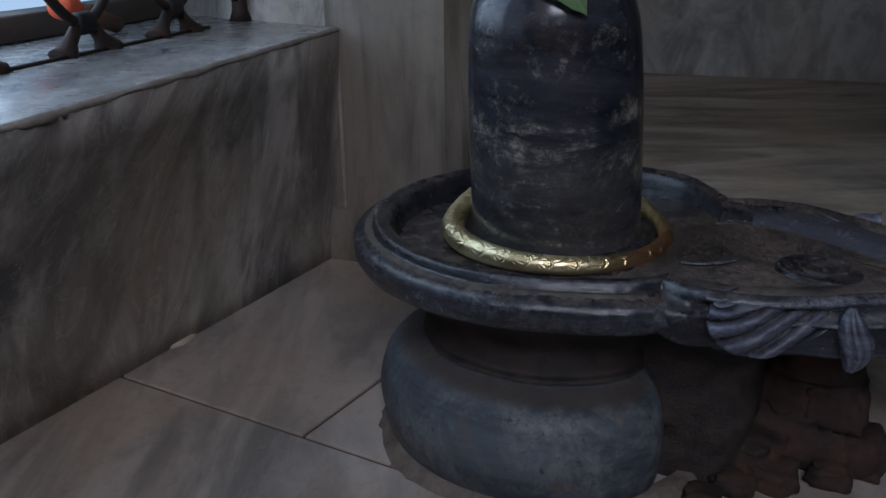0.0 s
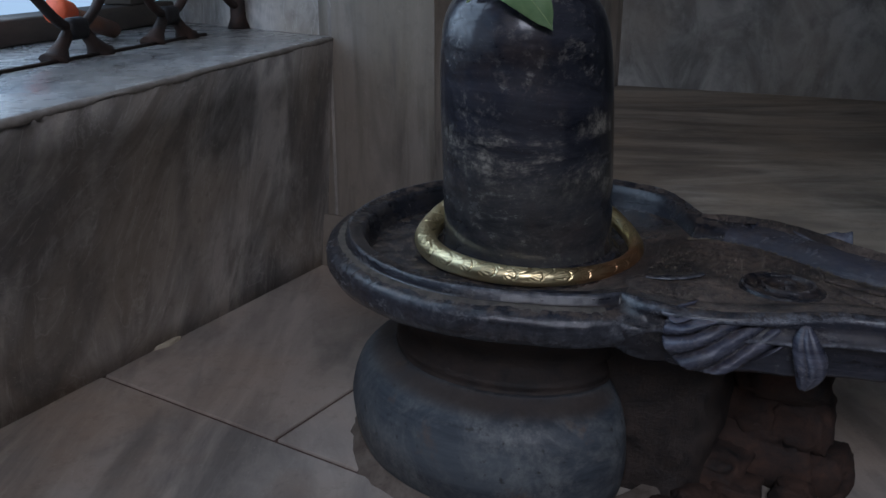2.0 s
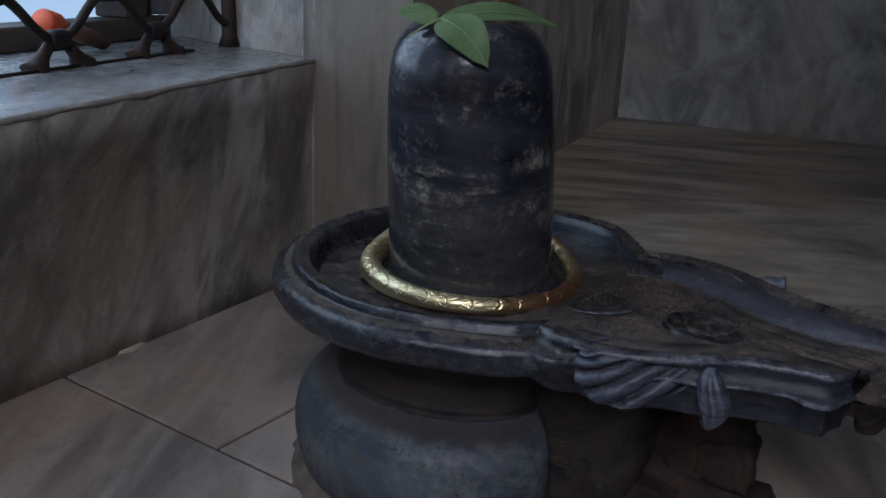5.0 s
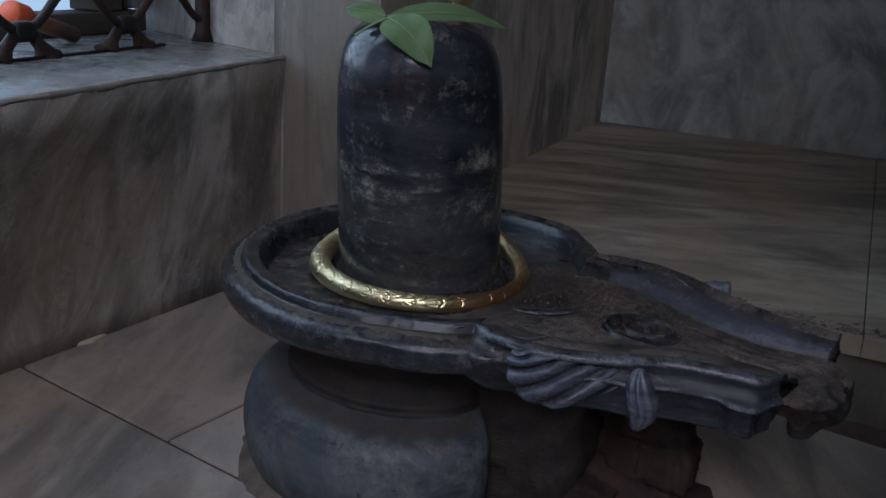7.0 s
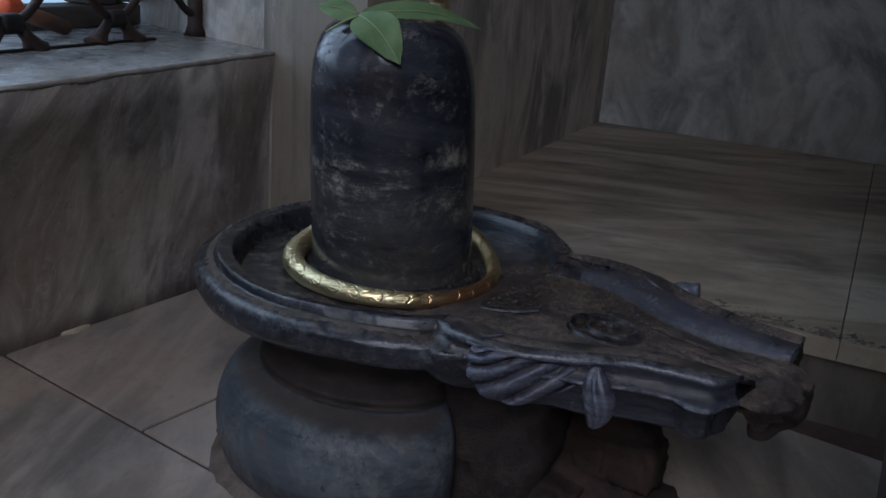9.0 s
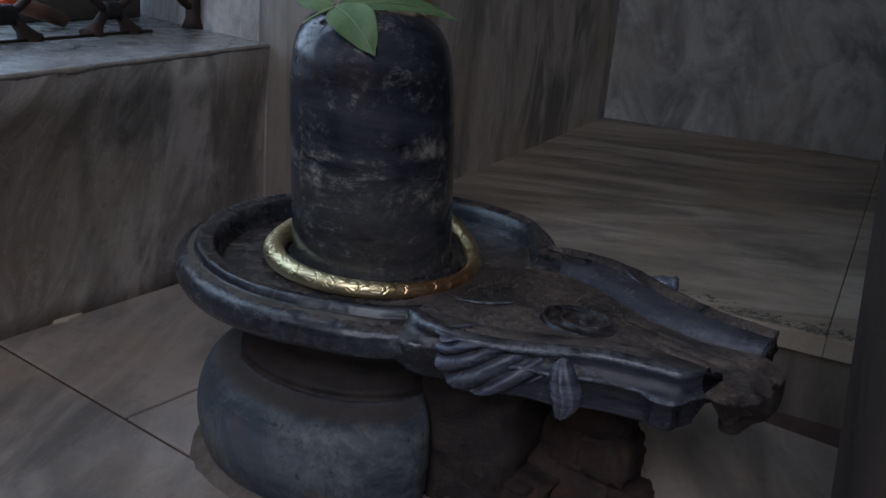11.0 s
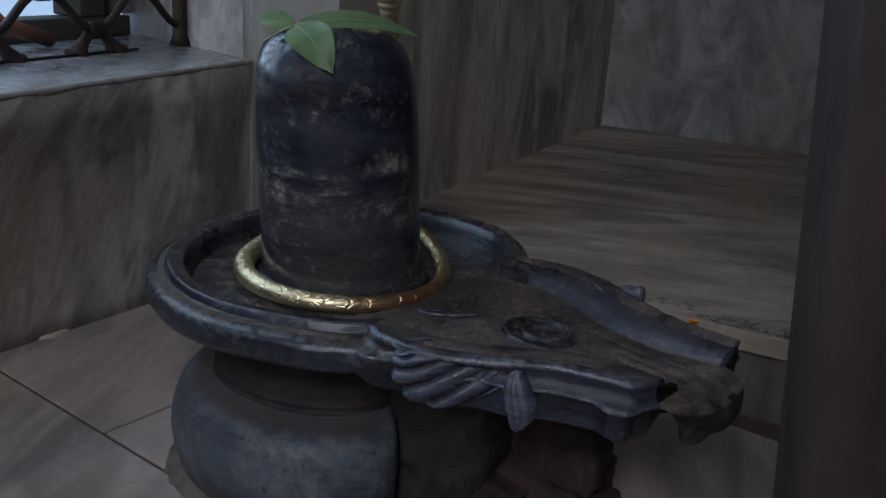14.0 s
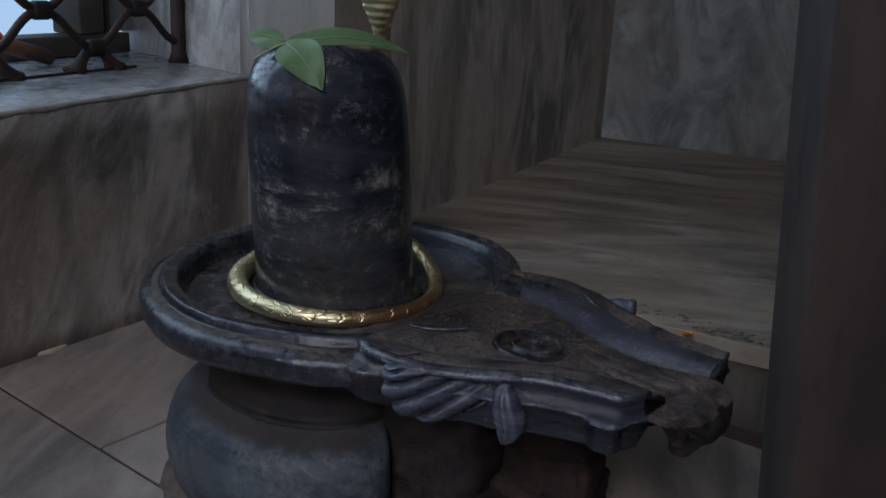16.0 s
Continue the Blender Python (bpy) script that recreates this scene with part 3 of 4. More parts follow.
def basin_bed():
    rows = []
    for i, (s, w) in enumerate(INNER):
        row = []
        for j in range(61):
            g = -1 + j / 30
            ss, ww = s, g * max(w, 0.0005)
            lift = 0.0013 * noise.noise(Vector((30 * ss, 30 * ww, 1))) + 0.0008 * noise.noise(Vector((110 * ss, 110 * ww, 4)))
            lift += 0.0006 * noise.noise(Vector((300 * ss, 300 * ww, 8)))
            lift += 0.004 * smoothstep(0.3, 0.4, ss) * (0.5 + 0.5 * math.cos(math.pi * min(1, abs(ww) / 0.02)))
            row.append(basin_place(*shifted(ss, ww), bed_height(ss) + lift + droop(ss)))
        rows.append(row)
    bm = grid_mesh(rows)
    for face in bm.faces:
        c = face.calc_center_median()
        s = (c.x - CENTRE[0]) * SPOUT[0] + (c.y - CENTRE[1]) * SPOUT[1]
        if s + 0.05 * noise.noise(Vector((28 * c.x, 28 * c.y, 3))) + 0.02 * noise.noise(Vector((110 * c.x, 110 * c.y, 3))) < 0.10:
            face.material_index = 1
    return bm


SHELL_START = curve_points([(0.212, 0.2610, 0), (0.2050, 0.247, 0), (0.2065, 0.227, 0), (0.226, 0.2105, 0), (0.262, 0.2085, 0), (0.293, 0.226, 0)], 24)
SHELL_END = curve_points([(0.224, 0.2618, 0), (0.250, 0.2620, 0), (0.272, 0.2610, 0), (0.291, 0.2590, 0), (0.307, 0.2565, 0), (0.319, 0.250, 0)], 24)


def flank(s):
    """How far the spout's edge lies from its middle line."""
    return 0.166 - 0.55 * max(0.0, s - 0.225) * smoothstep(0.22, 0.29, s)


def shell_carving(side):
    """A fan of plump slanting ribs that swells from the spout's flank."""
    rows = []
    n = len(SHELL_START) - 1
    for i in range(n + 1):
        q = i / n
        u = (5.3 * q ** 0.95 + 0.25) % 1.0
        rib = math.sqrt(max(0.0, 1 - (2 * u - 1) ** 2)) - 0.45 * u
        edge_q = min(1.0, min(q, 1 - q) / 0.07)
        row = [basin_place(SHELL_START[i].x + 0.016, side * 0.132, SHELL_START[i].y + 0.004 * (1 - q) + 0.012 * q)]
        for j in range(45):
            p = j / 44
            edge_p = min(1.0, p / 0.10, (1 - p) / 0.14)
            s = SHELL_START[i].x + (SHELL_END[i].x - SHELL_START[i].x) * p
            z = SHELL_START[i].y + (SHELL_END[i].y - SHELL_START[i].y) * p - 0.003 * math.sin(math.pi * p)
            w = flank(s) - 0.005 + 0.012 * math.sin(math.pi * (0.22 + 0.6 * p))
            w += 0.0205 * (rib - 0.55) * smoothstep(0.0, 1.0, edge_p) * (0.55 + 0.45 * q)
            w -= 0.013 * (1 - math.sqrt(max(0.0, edge_q))) + 0.011 * (1 - math.sqrt(max(0.0, edge_p)))
            w += 0.0016 * noise.noise(Vector((70 * s, 70 * z, side))) + 0.0009 * noise.noise(Vector((230 * s, 230 * z, side)))
            row.append(basin_place(s, side * w, z))
        row.append(basin_place(SHELL_END[i].x - 0.004, side * 0.125, SHELL_END[i].y - 0.03))
        rows.append(row)
    return grid_mesh(rows)


def scroll_knob(side):
    """An upright bud-shaped boss with a groove round its face."""
    rows = []
    for i in range(33):
        f = i / 32
        z = 0.199 + 0.059 * f
        r = math.sin(math.pi * min(0.985, 0.03 + 0.95 * f)) ** 0.55
        row = []
        for k in range(40):
            a = 2 * math.pi * k / 40
            face = max(0.0, math.sin(a))
            dent = 0.006 * math.exp(-((math.cos(a) + 0.1) / 0.12) ** 2) * face + 0.005 * math.exp(-((math.cos(a) - 0.55) / 0.12) ** 2) * face
            row.append(basin_place(0.325 + 0.0145 * r * math.cos(a) + 0.004 * math.sin(5 * f), side * (0.130 + (0.0165 * r - dent * r) * math.sin(a) + 0.0016 * noise.noise(Vector((60 * z, 3 * math.cos(a), side)))), z))
        rows.append(row)
    bm = grid_mesh(rows, closed_v=True)
    bmesh.ops.holes_fill(bm, edges=[e for e in bm.edges if e.is_boundary], sides=50)
    if side > 0:
        horn = [(0.285, 0.138, 0.248), (0.303, 0.141, 0.254), (0.317, 0.142, 0.257), (0.329, 0.143, 0.259)]
        tube(curve_points([basin_place(s, side * w, z) for s, w, z in horn], 5), [0.0095 + 0.0008 * math.sin(i) for i in range(16)], 12, bm)
    return bm


def swirl_relief():
    """A low oval boss on the channel bed, cut with a spiral ridge."""
    rows = []
    for i in range(29):
        f = i / 28
        row = []
        for k in range(96):
            a = 2 * math.pi * k / 96
            turn = (a + 1.2) % (2 * math.pi) / (2 * math.pi)
            ridge = 0.0
            for lap in (0, 1):
                at = 0.12 + 0.44 * (turn + lap)
                ridge = max(ridge, math.exp(-((f - at) / 0.085) ** 2))
            z = BED - 0.003 + (0.004 + 0.0055 * ridge) * (1 - smoothstep(0.88, 1.0, f))
            z += 0.0006 * noise.noise(Vector((70 * f * math.cos(a), 70 * f * math.sin(a), 2)))
            row.append(basin_place(0.283 + 0.045 * f * math.cos(a), -0.014 + 0.038 * f * math.sin(a), z))
        rows.append(row)
    return grid_mesh(rows, closed_v=True)


def bed_ridge(keys, radius):
    line = curve_points([basin_place(s, w, BED + 0.002 + droop(s)) for s, w in keys], 7)
    n = len(line)
    radii = [radius * (0.35 + 0.65 * math.sin(math.pi * min(1, max(0, 0.08 + 0.84 * i / (n - 1))))) for i in range(n)]
    return tube(line, radii, 10, flat=0.35)


def snout():
    """The blunt nose that carries the channel's bed past the mouth and rolls over."""
    rows = []
    profile = [(0.392, 0.2405), (0.418, 0.2450), (0.440, 0.2455), (0.457, 0.2440), (0.470, 0.2395), (0.480, 0.2310), (0.4835, 0.2180), (0.482, 0.2060), (0.475, 0.1950), (0.466, 0.1870), (0.459, 0.1780), (0.452, 0.1700), (0.441, 0.1690), (0.435, 0.1800), (0.424, 0.1960), (0.400, 0.2040)]
    line = curve_points([(s, 0, z) for s, z in profile], 4)
    n = len(line)
    for i, p in enumerate(line):
        f = i / (n - 1)
        low = smoothstep(0.16, 0.62, f)
        lo, hi = -0.066 + 0.070 * low, 0.062 - 0.022 * low
        row = []
        for k in range(25):
            g = k / 24
            w = lo + (hi - lo) * g
            edge = min(1.0, 4.5 * min(g, 1 - g))
            inset = 0.013 * (1 - math.sqrt(max(0.0, 1 - (1 - edge) ** 2)))
            toward = Vector((0.438 - p.x, 0, 0.212 - p.z)).normalized()
            jig = 0.0045 * noise.noise(Vector((48 * p.x, 48 * w, 48 * p.z))) + 0.0022 * noise.noise(Vector((150 * p.x, 150 * w, 150 * p.z)))
            row.append(basin_place(p.x + toward.x * inset + jig, w, p.z + toward.z * inset + 0.6 * jig))
        rows.append(row)
    bm = grid_mesh(rows)
    for face in bm.faces:
        if face.calc_center_median().z > 0.232:
            face.material_index = 1
    bmesh.ops.holes_fill(bm, edges=[e for e in bm.edges if e.is_boundary], sides=0)
    return bm


basin = thing("stone_basin", (*CENTRE, 0.0), "black stone basin with carved spout and round foot, dusted with ash", "shrine basin")
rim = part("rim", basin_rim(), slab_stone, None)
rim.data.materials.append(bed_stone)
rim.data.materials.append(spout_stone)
under(rim, basin)
channel_bed = part("channel_bed", basin_bed(), bed_stone, None, "channel bed filmed with dried brown offerings")
channel_bed.data.materials.append(slab_stone)
under(channel_bed, basin)
for side in (-1, 1):
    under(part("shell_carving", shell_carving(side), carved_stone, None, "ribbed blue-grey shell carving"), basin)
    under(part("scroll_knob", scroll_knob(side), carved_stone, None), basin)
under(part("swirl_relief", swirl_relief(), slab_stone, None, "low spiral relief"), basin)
under(part("ridge", bed_ridge([(0.335, 0.006), (0.37, -0.012), (0.40, -0.018), (0.432, -0.022)], 0.007), bed_stone, None), basin)
under(part("ridge", bed_ridge([(0.318, 0.028), (0.36, 0.02), (0.40, 0.015), (0.436, 0.014)], 0.006), bed_stone, None), basin)
under(part("leaf_relief", bed_ridge([(0.155, -0.052), (0.172, -0.046), (0.19, -0.034), (0.205, -0.016)], 0.006), slab_stone, None), basin)
nose = under(part("snout", snout(), dark_stone, None, "blunt worn snout under the mouth"), basin)
nose.data.materials.append(bed_stone)

def dust_film():
    """Dust that has gathered in the step outside the disc's rim."""
    order = [(i, -1) for i in range(TURNS - 6, 0, -1)] + [(i, 1) for i in range(TURNS - 6)]
    rows = []
    for n, (i, side) in enumerate(order):
        sec = rim_section(i, side)
        a, b = Vector(sec[OUTSIDE + 1]), Vector(sec[OUTSIDE + 3])
        start = 0.02 + 0.06 * noise.noise(Vector((0.31 * n, side, 1)))
        end = 0.62 + 0.38 * noise.noise(Vector((0.11 * n, side, 5))) + 0.25 * noise.noise(Vector((0.57 * n, side, 8)))
        p = [a.lerp(b, start), a.lerp(b, 0.5 * (start + end)), a.lerp(b, end)]
        rows.append([basin_place(q.x, q.y, q.z + lift) for q, lift in zip(p, (0.0004, 0.0014, 0.0003))])
    return grid_mesh(rows)


under(part("dust_film", dust_film(), dust_grey, None, "pale dust gathered along the rim"), basin)

def crumbs():
    """Grit and crumbs of dried offerings on the beds and along the edges."""
    rng = random.Random(7)
    verts, faces = [], []
    for n in range(3300):
        if n < 700:
            i = rng.randrange(TURNS + 4, len(INNER) - 3)
            s, w = INNER[i][0] + rng.gauss(0, 0.002), rng.choice((1, 1, -1)) * INNER[i][1] - abs(rng.gauss(0, 0.004))
            s, w = shifted(s, w)
            z = BED + 0.0008
        elif n < 2700:
            s, w = rng.uniform(0.15, 0.44), rng.gauss(0, 0.045)
            if abs(w) > 0.10 - 0.16 * max(0.0, s - 0.22):
                continue
            z = BED
        else:
            a = rng.uniform(0, 2 * math.pi)
            r = rng.choice((rng.uniform(0.11, 0.2), rng.gauss(0.197, 0.004), rng.gauss(0.112, 0.004)))
            s, w = r * math.cos(a), r * math.sin(a)
            if s > 0.15:
                continue
            s, w = shifted(s, w) if r > 0.15 else (s, w)
            z = bed_height(s)
        size = 0.0004 + 0.0012 * rng.random() ** 4
        base = len(verts)
        for k in range(5):
            t = 2 * math.pi * k / 5 + rng.random()
            verts.append(basin_place(s + size * math.cos(t), w + size * math.sin(t), z + 0.0003))
        verts.append(basin_place(s + 0.3 * size, w, z + 0.0006 + size * rng.uniform(0.5, 1.2)))
        faces += [(base + k, base + (k + 1) % 5, base + 5) for k in range(5)]
    mesh = bpy.data.meshes.new("crumbs")
    mesh.from_pydata(verts, [], faces)
    mesh.materials.append(crumb_tan)
    return tagged(new("crumbs", mesh), "tan grit and crumbs scattered over the stone bed", "crumbs", kind="stuff")


crumbs()

foot_profile = [(0.186, -0.004), (0.192, 0.006), (0.199, 0.022), (0.204, 0.044), (0.2055, 0.062), (0.203, 0.080), (0.198, 0.095), (0.190, 0.107), (0.179, 0.116), (0.166, 0.122), (0.155, 0.127), (0.1515, 0.131), (0.152, 0.136), (0.150, 0.140), (0.145, 0.144), (0.141, 0.148), (0.139, 0.154), (0.141, 0.164), (0.150, 0.176), (0.166, 0.190), (0.185, 0.205)]
NECK, SHOULDER = 0.128, 0.1275


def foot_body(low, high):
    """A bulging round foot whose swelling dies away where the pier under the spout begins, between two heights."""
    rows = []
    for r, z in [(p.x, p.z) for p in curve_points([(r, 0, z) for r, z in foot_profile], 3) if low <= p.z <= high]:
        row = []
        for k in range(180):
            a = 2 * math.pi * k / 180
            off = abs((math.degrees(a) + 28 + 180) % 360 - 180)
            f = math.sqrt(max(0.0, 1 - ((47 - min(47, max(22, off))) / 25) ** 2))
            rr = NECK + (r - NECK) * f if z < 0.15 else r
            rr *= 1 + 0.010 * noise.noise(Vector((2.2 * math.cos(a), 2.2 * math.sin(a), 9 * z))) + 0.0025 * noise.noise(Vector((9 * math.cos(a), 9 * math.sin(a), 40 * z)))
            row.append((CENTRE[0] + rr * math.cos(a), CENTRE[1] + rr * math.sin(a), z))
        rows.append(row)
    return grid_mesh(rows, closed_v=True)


def pier():
    """The rough dark stone that carries the spout beside the foot."""
    rows = []
    for i in range(25):
        f = i / 24
        z = -0.004 + 0.212 * f
        row = []
        for k in range(64):
            a = 2 * math.pi * k / 64
            cs, sn = math.cos(a), math.sin(a)
            cs, sn = math.copysign(abs(cs) ** 0.45, cs), math.copysign(abs(sn) ** 0.45, sn)
            s, w = 0.145 + (0.085 + 0.018 * f) * cs, 0.012 + 0.070 * sn
            jig = 0.006 * noise.noise(Vector((22 * s, 22 * w, 30 * z))) + 0.003 * noise.noise(Vector((80 * s, 80 * w, 100 * z)))
            row.append(basin_place(s + jig, w + jig, z))
        rows.append(row)
    return grid_mesh(rows, closed_v=True)


under(part("foot", foot_body(-0.01, SHOULDER + 0.002), base_stone, None, "bulging grey-black stone foot"), basin)
# the neck is coloured a darker brown than the foot below it
under(part("neck", foot_body(SHOULDER - 0.001, 0.21), dark_stone, None, "narrow dark brown neck"), basin)
under(part("pier", pier(), dark_stone, None, "rough dark stone pier under the spout"), basin)


def rubble(centre, size, seed):
    """One rough broken stone of the prop."""
    bm = bmesh.new()
    bmesh.ops.create_icosphere(bm, subdivisions=4, radius=1.0)
    for v in bm.verts:
        d = v.co.normalized()
        cut = Vector([math.copysign(abs(c) ** 0.6, c) for c in d])
        rough = 1 + 0.28 * noise.noise(1.5 * d + Vector((seed, 0, 0))) + 0.12 * noise.noise(5 * d + Vector((0, seed, 0))) + 0.05 * noise.noise(13 * d + Vector((0, 0, seed)))
        s, w, z = (1.18 * size[k] * cut[k] * rough for k in range(3))
        v.co = basin_place(centre[0] + s, centre[1] + w, max(-0.004, centre[2] + z))
    return bm


prop = thing("masonry_prop", basin_place(0.3, 0.03, 0.0), "crumbling dark brown rubble masonry propping the stone spout", "masonry")
for n, (centre, size) in enumerate((
        ((0.285, 0.070, 0.030), (0.050, 0.050, 0.036)), ((0.272, 0.078, 0.085), (0.038, 0.046, 0.032)), ((0.312, 0.055, 0.078), (0.026, 0.032, 0.026)),
        ((0.290, 0.066, 0.135), (0.042, 0.044, 0.030)), ((0.306, 0.060, 0.180), (0.046, 0.050, 0.026)), ((0.262, 0.030, 0.178), (0.026, 0.03, 0.022)),
        ((0.235, 0.000, 0.020), (0.030, 0.034, 0.022)), ((0.262, -0.022, 0.012), (0.024, 0.022, 0.014)), ((0.228, -0.052, 0.008), (0.020, 0.018, 0.010)),
        ((0.340, 0.050, 0.020), (0.026, 0.028, 0.022)), ((0.318, 0.005, 0.010), (0.018, 0.016, 0.012)), ((0.205, -0.088, 0.006), (0.016, 0.014, 0.008)))):
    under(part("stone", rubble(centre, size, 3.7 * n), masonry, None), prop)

# mortar bed round the foot
rows = []
for k in range(121):
    a = 2 * math.pi * k / 120
    wide = 0.003 + 0.006 * (0.5 + noise.noise(Vector((3 * math.cos(a), 3 * math.sin(a), 2)))) + 0.004 * noise.noise(Vector((14 * math.cos(a), 14 * math.sin(a), 7)))
    rows.append([(CENTRE[0] + r * math.cos(a), CENTRE[1] + r * math.sin(a), z) for r, z in ((0.18, 0.010), (0.196, 0.011), (0.2, 0.008), (0.2 + 0.6 * wide, 0.004 + 0.002 * noise.noise(Vector((20 * math.cos(a), 20 * math.sin(a), 1)))), (0.203 + wide, 0.0012), (0.205 + wide, -0.003))])
tagged(link_mesh("mortar_bed", grid_mesh(rows), mortar), "rough brownish mortar bed round the stone foot", "mortar")

# ---- the shaft ----
LEAN = (-0.044, -0.069)
shaft_profile = [(0.106, PAN - 0.003), (0.106, PAN + 0.004), (0.103, PAN + 0.009), (0.097, PAN + 0.013), (0.0945, PAN + 0.022), (0.0945, 0.29), (0.0943, 0.33), (0.094, 0.37), (0.0933, 0.41), (0.092, 0.442), (0.0902, 0.466), (0.0878, 0.484), (0.0843, 0.498), (0.0795, 0.509), (0.073, 0.518), (0.064, 0.5255), (0.053, 0.531), (0.04, 0.5345), (0.024, 0.5365), (0.008, 0.537), (0.0005, 0.537)]
shaft = thing("stone_shaft", (*CENTRE, PAN), "round-topped polished black stone shaft with ash streaks, standing in the basin", "stone shaft")
under(part("body", revolve(shaft_profile[3:], 128, centre=CENTRE, lean=LEAN, z0=0.25, wobble=0.006), shaft_stone, None), shaft)
under(part("foot_collar", revolve(shaft_profile[:4], 128, centre=CENTRE, lean=LEAN, z0=0.25, wobble=0.006), slab_stone, None, "low rounded collar at the shaft's foot"), shaft)

# ---- the brass serpent ring ----
RING_R, RING_T = 0.1200, 0.0115


def scale_relief(u, v):
    """Overlapping engraved leaves along the tube: depth of the graver's cut, 0 to 1."""
    cut = 0.0
    for shift, row in ((0.0, -0.62), (0.5, 0.62)):
        c = (u + shift) % 1.0
        x, y = c * 1.5, (v - row) * 0.95
        r, angle = math.hypot(x, y), math.atan2(y, x + 1e-6)
        arc = math.exp(-((r - 1.12) / 0.06) ** 2)
        inside = smoothstep(1.1, 1.02, r) if r > 1.02 else 1.0
        ray = (0.5 + 0.5 * math.cos(13.0 * angle)) ** 2 * smoothstep(0.3, 0.5, r) * (1 - smoothstep(0.86, 0.98, r))
        if abs(angle) < 1.4:
            cut = max(cut, arc, 0.8 * ray * inside)
    return cut


def ring_lift(a):
    """The coil climbs a little behind the shaft, where the neck leaves it."""
    return 0.036 * max(0.0, math.cos(a - radians(86))) ** 2


def brass_ring():
    rows = []
    n, m = 1500, 60
    for i in range(n):
        a = 2 * math.pi * i / n
        row = []
        for k in range(m):
            b = 2 * math.pi * k / m
            show = smoothstep(-0.25, 0.15, math.sin(b) + 0.45 * math.cos(b))
            wear = 0.5 + 0.5 * noise.noise(Vector((3 * math.cos(a), 3 * math.sin(a), b)))
            thick = RING_T + 0.0022 - 0.0052 * (0.5 + 0.5 * math.cos(a + 0.6))
            sway = 0.35 * noise.noise(Vector((4 * math.cos(a), 4 * math.sin(a), 6)))
            r = thick - 0.0015 * scale_relief(30 * a / (2 * math.pi) + sway, 1.15 * (b - 1.1) + sway) * show * (0.5 + 0.5 * wear)
            rad = RING_R + r * math.cos(b)
            row.append((rad * math.cos(a), rad * math.sin(a), r * math.sin(b) + thick - RING_T + ring_lift(a)))
        rows.append(row)
    return grid_mesh(rows, closed_u=True, closed_v=True)


serpent = thing("brass_serpent_ring", (CENTRE[0] + 0.003, CENTRE[1] + 0.003, PAN + 0.0118), "engraved golden brass serpent ring lying round the stone shaft", "brass ring")
part("ring", brass_ring(), brass, serpent)


def serpent_neck():
    """The neck that rises behind the shaft, ribbed on its belly side."""
    keys = [(0.012, 0.119, 0.030), (0.018, 0.130, 0.06), (0.024, 0.136, 0.14), (0.024, 0.136, 0.22), (0.022, 0.127, 0.275), (0.020, 0.114, 0.31), (0.020, 0.104, 0.345), (0.018, 0.093, 0.375)]
    line = curve_points(keys, 14)
    rows = []
    n = len(line)
    for i, p in enumerate(line):
        f = i / (n - 1)
        wide = 0.011 + 0.021 * smoothstep(0.62, 0.92, f) - 0.016 * smoothstep(0.93, 1.0, f)
        deep = 0.010 - 0.003 * smoothstep(0.6, 0.9, f)
        rib = 1 + 0.055 * math.cos(2 * math.pi * f * 26)
        row = []
        for k in range(24):
            a = 2 * math.pi * k / 24
            front = 1.0 if math.sin(a) > 0 else rib
            row.append((p.x + wide * math.cos(a) * front, p.y + deep * math.sin(a) * front, p.z + 0.2 * deep * math.sin(a)))
        rows.append(row)
    bm = grid_mesh(rows, closed_v=True)
    bmesh.ops.holes_fill(bm, edges=[e for e in bm.edges if e.is_boundary], sides=30)
    return bm


part("neck", serpent_neck(), brass, serpent, "raised brass neck widening into a ribbed hood")

# ---- the bel leaf on the shaft ----


def leaflet(base, tip, side_way, width, sag, curl, tooth=0.0):
    """A pointed oval blade from base to tip, bent down along its length."""
    base, tip, side_way = Vector(base), Vector(tip), Vector(side_way).normalized()
    up = (tip - base).cross(side_way).normalized()
    if up.z < 0:
        up = -up
    rows = []
    for i in range(31):
        f = i / 30
        half = width * (math.sin(math.pi * f ** 0.8) ** 0.72) * (1 - 0.22 * f)
        if f > 0.86:
            half *= 1 - 0.35 * smoothstep(0.86, 0.95, f)
        half *= 1 + tooth * (0.5 - (f * 16) % 1.0)
        p = base.lerp(tip, f) + up * (sag * math.sin(math.pi * f))
        row = []
        for j in range(13):
            g = -1 + j / 6
            fold = curl * abs(g) ** 1.4 * half
            wave = 0.0006 * math.sin(9 * f + 3 * g)
            row.append(p + side_way * (g * half * 0.98) + up * (fold + wave))
        rows.append(row)
    bm = grid_mesh(rows)
    low = [[v - up * 0.0004 for v in row] for row in rows]
    grid_mesh(low, bm=bm)
    line = [base.lerp(tip, i / 30) + up * (sag * math.sin(math.pi * i / 30) + 0.0004) for i in range(30)]
    return bm, line


